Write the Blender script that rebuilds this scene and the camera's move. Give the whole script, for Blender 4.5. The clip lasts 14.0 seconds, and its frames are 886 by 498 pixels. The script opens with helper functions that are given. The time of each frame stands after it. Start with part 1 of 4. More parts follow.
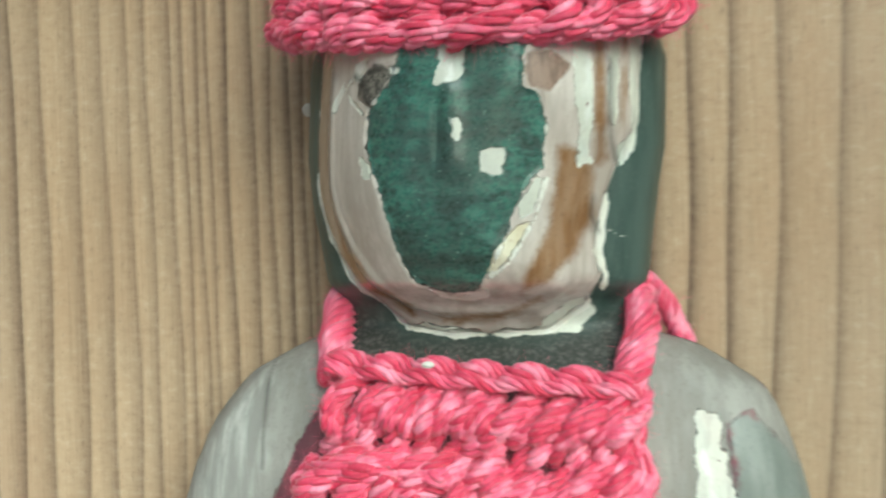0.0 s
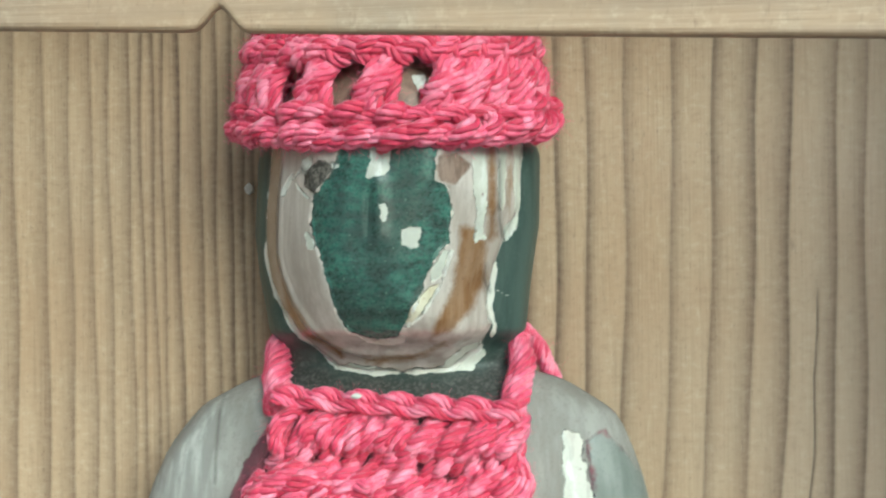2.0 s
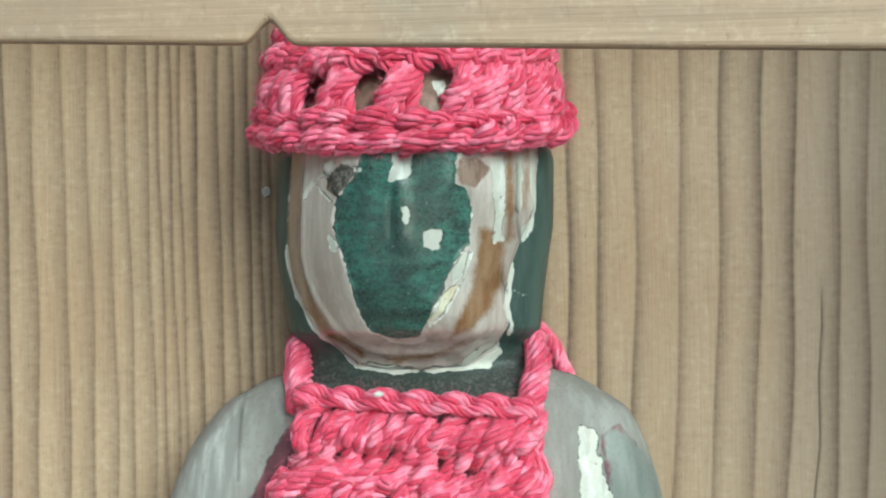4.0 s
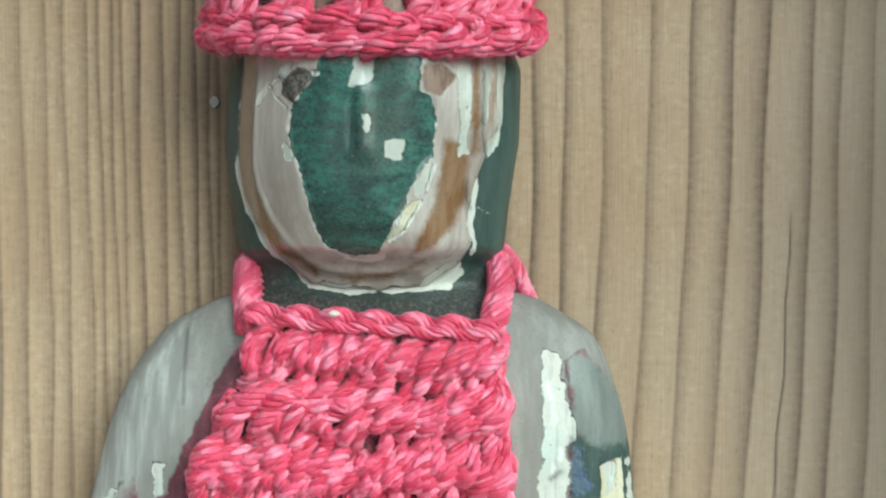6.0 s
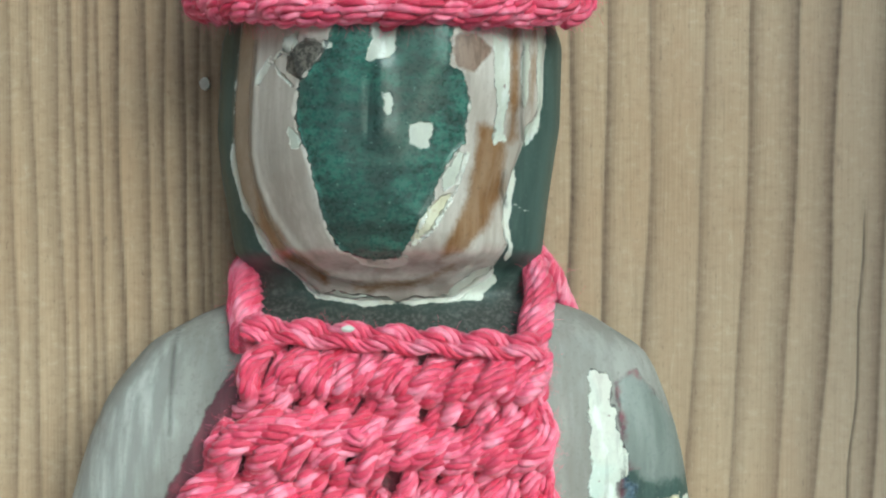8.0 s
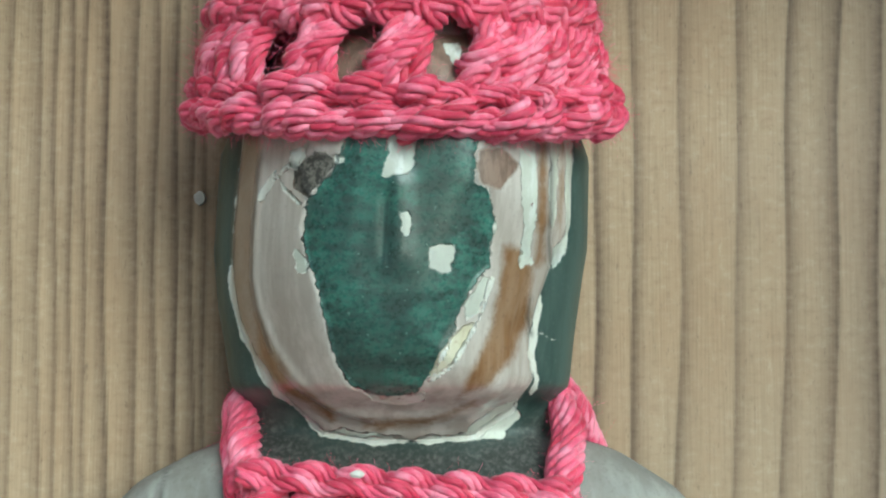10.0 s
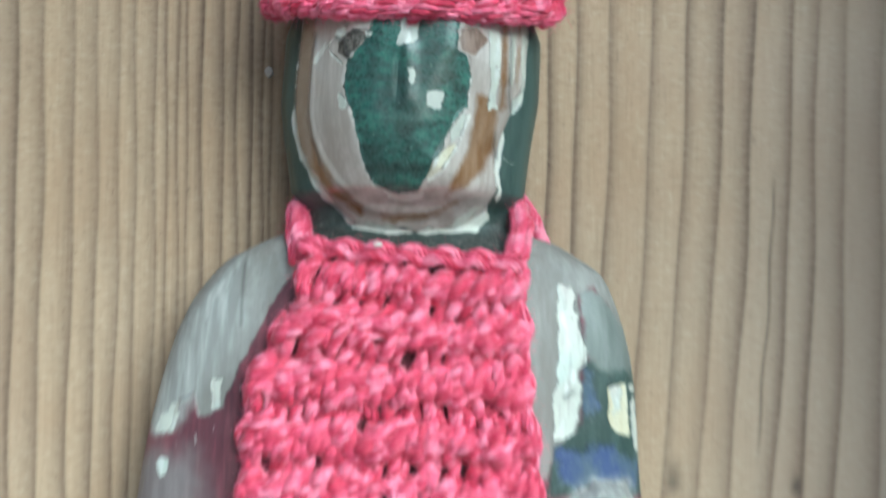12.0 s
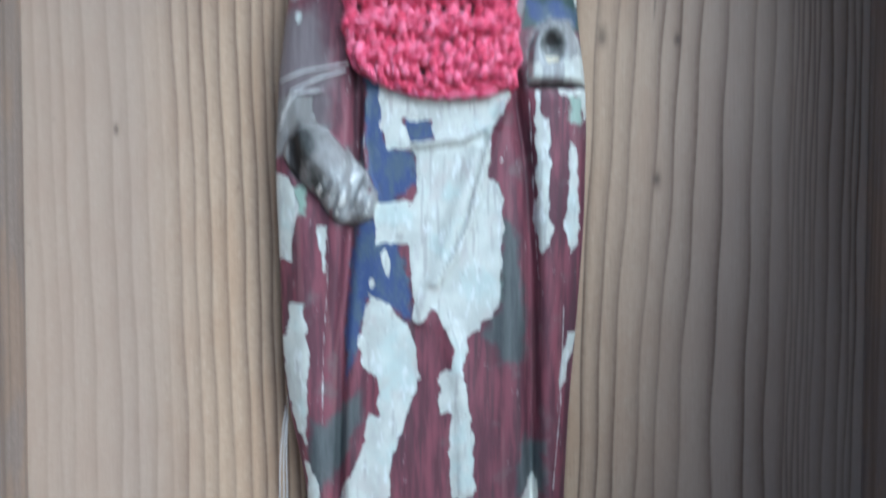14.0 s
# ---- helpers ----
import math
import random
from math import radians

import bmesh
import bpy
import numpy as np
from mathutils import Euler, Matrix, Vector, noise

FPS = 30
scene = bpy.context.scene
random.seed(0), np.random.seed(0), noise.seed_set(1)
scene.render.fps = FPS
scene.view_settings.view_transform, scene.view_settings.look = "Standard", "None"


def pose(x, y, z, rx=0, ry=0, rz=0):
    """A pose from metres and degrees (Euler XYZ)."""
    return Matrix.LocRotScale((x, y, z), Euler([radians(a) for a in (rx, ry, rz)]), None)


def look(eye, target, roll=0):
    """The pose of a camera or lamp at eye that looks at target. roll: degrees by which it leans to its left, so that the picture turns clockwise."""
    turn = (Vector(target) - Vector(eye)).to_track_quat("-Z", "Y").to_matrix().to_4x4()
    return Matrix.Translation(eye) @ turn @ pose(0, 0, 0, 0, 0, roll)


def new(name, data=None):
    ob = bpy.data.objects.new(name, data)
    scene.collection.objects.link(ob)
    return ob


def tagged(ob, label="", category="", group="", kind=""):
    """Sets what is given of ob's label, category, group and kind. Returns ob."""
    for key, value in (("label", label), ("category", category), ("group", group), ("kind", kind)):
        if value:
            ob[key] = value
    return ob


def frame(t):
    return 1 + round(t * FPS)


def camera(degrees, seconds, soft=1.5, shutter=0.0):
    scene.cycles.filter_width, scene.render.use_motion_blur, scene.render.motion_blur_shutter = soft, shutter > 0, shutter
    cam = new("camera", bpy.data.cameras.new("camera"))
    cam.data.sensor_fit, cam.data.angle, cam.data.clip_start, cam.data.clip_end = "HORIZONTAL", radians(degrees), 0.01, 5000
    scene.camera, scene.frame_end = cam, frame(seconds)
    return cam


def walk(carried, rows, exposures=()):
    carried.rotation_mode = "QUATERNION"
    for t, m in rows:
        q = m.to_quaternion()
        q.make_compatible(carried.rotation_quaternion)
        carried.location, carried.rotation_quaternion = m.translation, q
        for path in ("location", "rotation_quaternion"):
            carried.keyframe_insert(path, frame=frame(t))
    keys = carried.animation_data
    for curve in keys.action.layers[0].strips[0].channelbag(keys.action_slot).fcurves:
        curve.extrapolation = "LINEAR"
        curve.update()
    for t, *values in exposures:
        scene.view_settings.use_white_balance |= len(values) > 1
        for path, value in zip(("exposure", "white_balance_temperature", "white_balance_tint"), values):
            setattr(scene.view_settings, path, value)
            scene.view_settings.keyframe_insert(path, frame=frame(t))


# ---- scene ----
# the camera and its way: seconds, place in metres, yaw, pitch, roll in degrees
cam = camera(44.0, 14.0, soft=2.0, shutter=0.5)
PATH = [
    (0, (0.02750, -0.17690, 0.31740), 11.80, -1.78, -1.05),
    (0.5, (0.02933, -0.19354, 0.31446), 7.11, -0.26, -1.57),
    (1, (0.02810, -0.20596, 0.31495), 4.36, -2.57, -1.46),
    (1.5, (0.02332, -0.21613, 0.31803), 5.53, 0.91, -0.78),
    (2, (0.02391, -0.22049, 0.31952), 4.26, 0.85, -0.46),
    (2.2, (0.02191, -0.22160, 0.32282), 3.89, -0.41, 0.24),
    (4.3, (0.01469, -0.22595, 0.31898), 3.10, 0.72, -0.81),
    (4.5, (0.01224, -0.22574, 0.31786), 3.11, 0.36, -0.52),
    (5, (0.00650, -0.22540, 0.31624), 2.44, 0.86, 0.05),
    (5.5, (0.00648, -0.22061, 0.31416), 1.86, -0.82, 0.39),
    (6, (0.01239, -0.21586, 0.31366), -0.10, -1.81, 0.25),
    (6.5, (0.01343, -0.21178, 0.31445), -0.06, -2.66, -0.06),
    (7, (0.01154, -0.20358, 0.31463), 0.56, -0.61, 0.17),
    (7.5, (0.00364, -0.19436, 0.31578), 0.93, -0.78, -0.84),
    (8, (0.00495, -0.18792, 0.31252), -1.07, -1.53, 0.20),
    (8.2, (0.00566, -0.18553, 0.31466), -1.03, -1.40, 0.16),
    (10.3, (-0.00062, -0.17222, 0.31646), -2.76, 4.10, 0.45),
    (10.5, (0.00012, -0.17237, 0.31596), -3.33, 4.13, 0.53),
    (11, (-0.00132, -0.17272, 0.31596), -3.93, 3.65, 0.39),
    (11.5, (-0.00247, -0.18969, 0.31113), -2.32, 3.11, 0.81),
    (12, (0.00245, -0.24321, 0.28847), -1.18, 2.00, 1.20),
    (12.5, (0.00487, -0.30204, 0.26063), -0.82, 1.07, 0.92),
    (13, (-0.00563, -0.36038, 0.24175), -0.70, 0.01, 0.84),
    (13.5, (-0.00300, -0.42588, 0.21926), 0.53, 0.22, 0.98),
    (14, (0.00585, -0.40422, 0.18819), 0.61, -2.69, 0.08),
]
EXPOSURES = [(0, 0.46, 5300, -13), (2.2, 0.45, 5150, -13), (5.0, 0.39, 5020, -13), (8.2, 0.36, 4970, -15), (11.2, 0.36, 4830, -16), (12.2, 0.42, 4660, -9), (13, 0.30, 4540, -5), (14, 0.06, 4430, 1)]
walk(cam, [(t, pose(*eye, 90 + pitch, 0, yaw) @ pose(0, 0, 0, 0, 0, roll)) for t, eye, yaw, pitch, roll in PATH], EXPOSURES)

# soft low daylight through the open front of the box, mostly from the right
world = bpy.data.worlds.new("sky")
scene.world = world
world.use_nodes = True
wn, wl = world.node_tree.nodes, world.node_tree.links
sky = wn.new("ShaderNodeTexSky")
sky.sky_type, sky.sun_disc = "NISHITA", False
sky.sun_elevation, sky.sun_rotation = radians(27.5), radians(147)
sky.dust_density, sky.ozone_density = 5.0, 0.4
wn["Background"].inputs["Strength"].default_value = 0.10
wl.new(sky.outputs[0], wn["Background"].inputs[0])
sun = new("sun", bpy.data.lights.new("sun", "SUN"))
sun.data.energy, sun.data.angle, sun.data.color = 1.95, radians(42), (1.0, 0.95, 0.89)
sun.matrix_world = look((0.64, -1.0, 0.90), (0, 0, 0.28))

MM = 0.001


def material(name, rough=0.6, metal=0.0):
    m = bpy.data.materials.new(name)
    m.use_nodes = True
    b = m.node_tree.nodes["Principled BSDF"]
    b.inputs["Roughness"].default_value, b.inputs["Metallic"].default_value = rough, metal
    return m, m.node_tree.nodes, m.node_tree.links, b


def node(nodes, kind, **values):
    n = nodes.new(kind)
    for k, v in values.items():
        n.inputs[k.replace("_", " ")].default_value = v
    return n


def ramp(nodes, stops):
    r = nodes.new("ShaderNodeValToRGB")
    while len(r.color_ramp.elements) < len(stops):
        r.color_ramp.elements.new(0.5)
    for e, (p, c) in zip(r.color_ramp.elements, stops):
        e.position, e.color = p, (*c, 1)
    return r


def link_mesh(name, verts, faces, mat, parent=None, smooth=True):
    me = bpy.data.meshes.new(name)
    me.from_pydata(verts, [], faces)
    me.materials.append(mat)
    if smooth:
        me.polygons.foreach_set("use_smooth", [True] * len(me.polygons))
    me.update()
    ob = new(name, me)
    ob.parent = parent
    return ob


def part(name, bm, mat, parent=None, label=""):
    me = bpy.data.meshes.new(name)
    bm.to_mesh(me)
    bm.free()
    me.materials.append(mat)
    ob = new(name, me)
    ob.parent = parent
    return tagged(ob, label)


def board(name, x0, x1, y0, y1, z0, z1, mat, bevel=0.8, parent=None):
    """A sawn board with eased edges, in millimetres."""
    bm = bmesh.new()
    bmesh.ops.create_cube(bm, size=1)
    for v in bm.verts:
        v.co = ((x0 + (v.co.x + 0.5) * (x1 - x0)) * MM, (y0 + (v.co.y + 0.5) * (y1 - y0)) * MM, (z0 + (v.co.z + 0.5) * (z1 - z0)) * MM)
    bmesh.ops.bevel(bm, geom=bm.edges[:], offset=bevel * MM, segments=2, profile=0.6, affect="EDGES")
    return part(name, bm, mat, parent)

def mixed(nodes, links, fac, a, b):
    """Colour a turning into b by fac; each may be a socket or a colour."""
    m = nodes.new("ShaderNodeMix")
    m.data_type = "RGBA"
    for key, v in ((0, fac), (6, a), (7, b)):
        if isinstance(v, bpy.types.NodeSocket):
            links.new(v, m.inputs[key])
        else:
            m.inputs[key].default_value = (*v, 1) if isinstance(v, tuple) else v
    return m.outputs[2]


def maths(nodes, links, op, *values):
    m = nodes.new("ShaderNodeMath")
    m.operation = op
    for k, v in enumerate(values):
        if isinstance(v, bpy.types.NodeSocket):
            links.new(v, m.inputs[k])
        else:
            m.inputs[k].default_value = v
    return m.outputs[0]


def ranged(nodes, links, v, a, b, c=0.0, d=1.0):
    m = nodes.new("ShaderNodeMapRange")
    m.interpolation_type = "SMOOTHSTEP"
    links.new(v, m.inputs[0])
    for k, x in enumerate((a, b, c, d)):
        m.inputs[k + 1].default_value = x
    return m.outputs[0]


def noisy(nodes, links, scale, stretch=(1, 1, 1), detail=4.0, rough=0.55):
    """Noise in the object's own metres."""
    co, mp = nodes.new("ShaderNodeTexCoord"), nodes.new("ShaderNodeMapping")
    mp.inputs["Scale"].default_value = stretch
    links.new(co.outputs["Object"], mp.inputs[0])
    t = node(nodes, "ShaderNodeTexNoise", Scale=scale, Detail=detail, Roughness=rough)
    links.new(mp.outputs[0], t.inputs["Vector"])
    return t.outputs[0]


def attribute(nodes, name):
    a = nodes.new("ShaderNodeAttribute")
    a.attribute_name = name
    return a.outputs["Fac"]


def bumped(nodes, links, bsdf, height, strength, metres):
    b = node(nodes, "ShaderNodeBump", Strength=strength, Distance=metres)
    links.new(height, b.inputs["Height"])
    links.new(b.outputs[0], bsdf.inputs["Normal"])


def cedar(name, early, late, grain=None, stretch=(1, 1, 0.02)):
    """Weathered cedar; growth rings from the mesh's own grain where it has one, else from stretched noise."""
    m, n, l, b = material(name, 0.68)
    if grain:
        g = attribute(n, grain)
    else:
        g = ranged(n, l, noisy(n, l, 260, stretch, 2.0), 0.42, 0.72)
    fibre = noisy(n, l, 2600, stretch, 3.0)
    ripple = noisy(n, l, 800, (0.55, 1, 1.0) if grain else (1, 1, 1), 4.0, 0.65)
    pore = noisy(n, l, 1500, (1, 1, 0.3), 4.0, 0.7)
    broad = noisy(n, l, 26, (1, 1, 0.35), 3.0)
    rays = noisy(n, l, 900, (0.25, 0.25, 1.4), 3.0)
    spots = noisy(n, l, 320, (1, 1, 0.5), 4.0)
    c = mixed(n, l, ranged(n, l, ripple, 0.52, 0.68, 0.0, 0.32), early, (0.64, 0.52, 0.38))
    c = mixed(n, l, ranged(n, l, ripple, 0.48, 0.32, 0.0, 0.32), c, (0.33, 0.22, 0.135))
    fleck = noisy(n, l, 700, (1, 1, 0.22) if stretch[2] < 1 else (0.1, 1, 1), 6.0, 0.75)
    warm = noisy(n, l, 55, (1, 1, 0.5), 4.0)
    c = mixed(n, l, ranged(n, l, warm, 0.45, 0.62, 0.0, 0.4), c, (0.44, 0.285, 0.165))
    c = mixed(n, l, ranged(n, l, fibre, 0.42, 0.75, 0.0, 0.16), c, late)
    c = mixed(n, l, ranged(n, l, pore, 0.58, 0.70, 0.0, 0.5), c, (0.22, 0.14, 0.09))
    c = mixed(n, l, ranged(n, l, fleck, 0.55, 0.72, 0.0, 0.35), c, (0.27, 0.18, 0.12))
    c = mixed(n, l, ranged(n, l, fleck, 0.45, 0.28, 0.0, 0.40), c, (0.68, 0.56, 0.40))
    c = mixed(n, l, ranged(n, l, rays, 0.50, 0.72, 0.0, 0.06), c, (0.60, 0.49, 0.37))
    c = mixed(n, l, ranged(n, l, broad, 0.45, 0.70, 0.0, 0.17), c, (0.36, 0.29, 0.225))
    c = mixed(n, l, ranged(n, l, spots, 0.66, 0.78, 0.0, 0.5), c, (0.15, 0.10, 0.07))
    if grain:
        c = mixed(n, l, attribute(n, "grey"), c, (0.36, 0.29, 0.24))
    c = mixed(n, l, maths(n, l, "MULTIPLY", g, ranged(n, l, ripple, 0.25, 0.75, 1.0, 0.78)), c, late)
    if grain:
        c = mixed(n, l, attribute(n, "crack"), c, (0.03, 0.02, 0.015))
    l.new(c, b.inputs["Base Color"])
    h = maths(n, l, "ADD", maths(n, l, "MULTIPLY", g, 0.5), maths(n, l, "MULTIPLY", fibre, 0.6))
    if grain:
        h = maths(n, l, "SUBTRACT", h, attribute(n, "crack"))
    bumped(n, l, b, h, 0.45, 0.0004)
    l.new(ranged(n, l, fibre, 0.2, 0.8, 0.55, 0.8), b.inputs["Roughness"])
    return m


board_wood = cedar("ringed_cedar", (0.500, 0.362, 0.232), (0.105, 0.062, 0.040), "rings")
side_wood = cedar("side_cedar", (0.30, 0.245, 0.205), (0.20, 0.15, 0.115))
lintel_wood = cedar("planed_cedar", (0.35, 0.262, 0.185), (0.28, 0.195, 0.13), stretch=(0.03, 1, 1))

stone, n, l, b = material("stone", 0.85)
g = noisy(n, l, 3, detail=6)
l.new(mixed(n, l, ranged(n, l, g, 0.3, 0.7), (0.20, 0.19, 0.175), (0.34, 0.32, 0.29)), b.inputs["Base Color"])
bumped(n, l, b, noisy(n, l, 60, detail=6), 0.4, 0.004)

yarn_wool, n, l, b = material("red_wool", 0.42)
ply = n.new("ShaderNodeNewGeometry").outputs["Random Per Island"]
lay = n.new("ShaderNodeCombineXYZ")
l.new(attribute(n, "across"), lay.inputs[0])
l.new(attribute(n, "over"), lay.inputs[1])
l.new(maths(n, l, "ADD", maths(n, l, "MULTIPLY", attribute(n, "run"), 0.22), maths(n, l, "MULTIPLY", ply, 40.0)), lay.inputs[2])
hair = node(n, "ShaderNodeTexNoise", Scale=5.0, Detail=4.0, Roughness=0.7)
l.new(lay.outputs[0], hair.inputs["Vector"])
hair = hair.outputs[0]
c = mixed(n, l, ply, (0.60, 0.022, 0.082), (0.92, 0.110, 0.245))
c = mixed(n, l, ranged(n, l, hair, 0.52, 0.30, 0.0, 0.6), c, (0.44, 0.008, 0.050))
# pale pink on some plies and hairs: silky highlights put into the colour
c = mixed(n, l, maths(n, l, "MULTIPLY", ranged(n, l, ply, 0.35, 0.85), ranged(n, l, noisy(n, l, 360, detail=2), 0.42, 0.62, 0.1, 0.75)), c, (1.0, 0.38, 0.53))
c = mixed(n, l, ranged(n, l, hair, 0.56, 0.70, 0.0, 0.6), c, (1.0, 0.33, 0.47))
l.new(c, b.inputs["Base Color"])
b.inputs["Sheen Weight"].default_value, b.inputs["Sheen Roughness"].default_value = 0.5, 0.3
b.inputs["Specular IOR Level"].default_value = 0.7
b.inputs["Sheen Tint"].default_value = (1.0, 0.68, 0.74, 1)
bumped(n, l, b, hair, 0.6, 0.0003)

# old lacquer in layers: each layer's edge is stored on the mesh in millimetres from its border, and frays in the noise
lacquer, n, l, b = material("flaking_lacquer", 0.45)
fray = maths(n, l, "SUBTRACT", maths(n, l, "ADD", maths(n, l, "MULTIPLY", noisy(n, l, 190, detail=3), 2.0), maths(n, l, "MULTIPLY", noisy(n, l, 1500, detail=2), 0.4)), 1.2)
streak = noisy(n, l, 300, (1, 1, 0.12), 4.0)
cloud = noisy(n, l, 95, detail=4)
fine = noisy(n, l, 1500, detail=5)
brush = noisy(n, l, 560, (0.55, 1, 0.95), 6.0, 0.76)


def layer(name, soft=0.12, ragged=1.0):
    v = maths(n, l, "ADD", attribute(n, name), maths(n, l, "MULTIPLY", maths(n, l, "MULTIPLY", fray, attribute(n, "fray")), ragged))
    return ranged(n, l, v, -soft, soft)


def mottled(a, b2, c2, low=0.35, high=0.7, by=None):
    c = mixed(n, l, ranged(n, l, by or streak, low, high), a, b2)
    return mixed(n, l, ranged(n, l, fine, 0.5, 0.8, 0.0, 0.55), c, c2)


def worn(c):
    """Old white ground: thin grey places, long hair cracks and rubbed spots."""
    c = mixed(n, l, ranged(n, l, noisy(n, l, 210, (1, 1, 0.5), 5.0, 0.65), 0.52, 0.70, 0.0, 0.42), c, (0.46, 0.44, 0.42))
    c = mixed(n, l, ranged(n, l, noisy(n, l, 520, (1, 1, 0.08), 4.0), 0.56, 0.66, 0.0, 0.4), c, (0.30, 0.27, 0.25))
    c = mixed(n, l, ranged(n, l, noisy(n, l, 75, detail=3), 0.52, 0.68, 0.0, 0.4), c, (0.56, 0.69, 0.64))
    c = mixed(n, l, ranged(n, l, noisy(n, l, 90, (1, 1, 0.6), 3.0), 0.46, 0.34, 0.0, 0.4), c, (0.60, 0.52, 0.47))
    c = mixed(n, l, ranged(n, l, noisy(n, l, 420, (1, 1, 0.4), 4.0), 0.55, 0.68, 0.0, 0.6), c, (0.82, 0.83, 0.80))
    return mixed(n, l, ranged(n, l, noisy(n, l, 900, detail=3), 0.68, 0.74, 0.0, 0.8), c, (0.20, 0.10, 0.10))


def dimmed(c):
    """Smoke-darkened clouds and long pale brush strokes over the green of the face."""
    c = mixed(n, l, ranged(n, l, noisy(n, l, 120, (1, 1, 0.7), 3.0), 0.46, 0.62, 0.0, 0.6), c, (0.040, 0.056, 0.050))
    c = mixed(n, l, ranged(n, l, noisy(n, l, 420, (0.35, 1, 1.6), 4.0, 0.7), 0.60, 0.72, 0.0, 0.55), c, (0.12, 0.25, 0.205))
    return mixed(n, l, ranged(n, l, noisy(n, l, 1400, detail=3), 0.68, 0.75, 0.0, 0.8), c, (0.30, 0.40, 0.36))


long = noisy(n, l, 190, (1, 1, 0.06), 4.0, 0.6)
col = mottled((0.105, 0.034, 0.048), (0.22, 0.066, 0.086), (0.13, 0.090, 0.090), 0.4, 0.65)
col = mixed(n, l, ranged(n, l, long, 0.55, 0.68, 0.0, 0.55), col, (0.25, 0.115, 0.120))
col = mixed(n, l, ranged(n, l, long, 0.45, 0.36, 0.0, 0.5), col, (0.060, 0.040, 0.045))
col = mixed(n, l, ranged(n, l, cloud, 0.56, 0.72, 0.0, 0.6), col, (0.17, 0.135, 0.13))
scuff2 = noisy(n, l, 210, (1, 1, 0.4), 5.0, 0.65)
scuff = noisy(n, l, 700, (1, 1, 0.35), 4.0, 0.6)
col = mixed(n, l, ranged(n, l, scuff, 0.66, 0.72, 0.0, 0.75), col, (0.42, 0.36, 0.35))
lift = maths(n, l, "MULTIPLY", fine, 0.06)
gloss = ranged(n, l, cloud, 0.3, 0.7, 0.42, 0.6)
for name, colour, ragged, rough in (
        ("green", mottled((0.038, 0.062, 0.054), (0.078, 0.115, 0.102), (0.11, 0.14, 0.125)), 0.5, 0.36),
        ("blue", mottled((0.050, 0.076, 0.195), (0.080, 0.112, 0.160), (0.22, 0.25, 0.28), 0.42, 0.62, by=scuff2), 2.4, 0.5),
        ("slate", mottled((0.060, 0.068, 0.068), (0.130, 0.138, 0.134), (0.17, 0.16, 0.155)), 2.2, 0.42),
        ("sage", mottled((0.17, 0.185, 0.17), (0.26, 0.275, 0.255), (0.13, 0.14, 0.15)), 2.0, 0.35),
        ("haze", mottled((0.19, 0.155, 0.155), (0.26, 0.225, 0.22), (0.16, 0.12, 0.12)), 2.0, 0.45),
        ("mint", mottled((0.28, 0.37, 0.29), (0.42, 0.50, 0.41), (0.5, 0.52, 0.45)), 2.0, 0.45),
        ("grey", mottled((0.24, 0.225, 0.205), (0.345, 0.33, 0.305), (0.18, 0.16, 0.145), by=streak), 0.9, 0.55),
        ("pale", mottled((0.31, 0.30, 0.28), (0.52, 0.52, 0.49), (0.30, 0.28, 0.26), 0.40, 0.66), 2.0, 0.55),
        # dark mottle painted as shade for the neck, arm socket and sleeve opening
        ("shade_mottle", mottled((0.030, 0.032, 0.028), (0.085, 0.085, 0.075), (0.15, 0.145, 0.13), by=fine), 2.0, 0.6),
        ("oval", mottled((0.45, 0.39, 0.345), (0.62, 0.565, 0.52), (0.41, 0.345, 0.30), 0.36, 0.64), 0.25, 0.12),
        ("band", mottled((0.30, 0.225, 0.165), (0.43, 0.35, 0.285), (0.24, 0.17, 0.12), by=cloud), 0.4, 0.15),
        ("brown", mottled((0.225, 0.118, 0.050), (0.31, 0.195, 0.115), (0.15, 0.09, 0.055), 0.38, 0.62), 1.3, 0.15),
        ("teal", dimmed(mottled((0.030, 0.052, 0.045), (0.085, 0.205, 0.162), (0.095, 0.135, 0.118), 0.36, 0.66, by=brush)), 1.9, 0.22),
        ("clay", mottled((0.18, 0.115, 0.085), (0.27, 0.185, 0.14), (0.12, 0.08, 0.06), 0.4, 0.6, by=scuff), 1.3, 0.35),
        ("ash", mottled((0.055, 0.050, 0.042), (0.24, 0.215, 0.185), (0.12, 0.11, 0.09), 0.42, 0.62, by=fine), 1.6, 0.4),
        ("cream", mottled((0.62, 0.56, 0.38), (0.70, 0.66, 0.52), (0.40, 0.28, 0.14)), 0.9, 0.4),
        ("white", worn(mottled((0.56, 0.57, 0.50), (0.70, 0.705, 0.62), (0.46, 0.44, 0.39), by=cloud)), 1.3, 0.4),
        ("line", mottled((0.70, 0.68, 0.60), (0.78, 0.77, 0.72), (0.5, 0.45, 0.36)), 1.1, 0.4),
        ("seam", mottled((0.60, 0.58, 0.53), (0.74, 0.73, 0.69), (0.5, 0.46, 0.40)), 0.22, 0.4),
        ("dark", mottled((0.02, 0.018, 0.016), (0.05, 0.042, 0.038), (0.08, 0.07, 0.06)), 0.3, 0.7)):
    k = layer(name, {"dark": 0.8, "slate": 1.6, "sage": 1.0, "haze": 4.5, "pale": 2.2, "shade_mottle": 2.6, "mint": 0.8, "green": 0.6, "blue": 1.0, "band": 0.9, "grey": 0.35, "brown": 0.9, "clay": 0.3}.get(name, 0.14), ragged)
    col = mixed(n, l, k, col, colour)
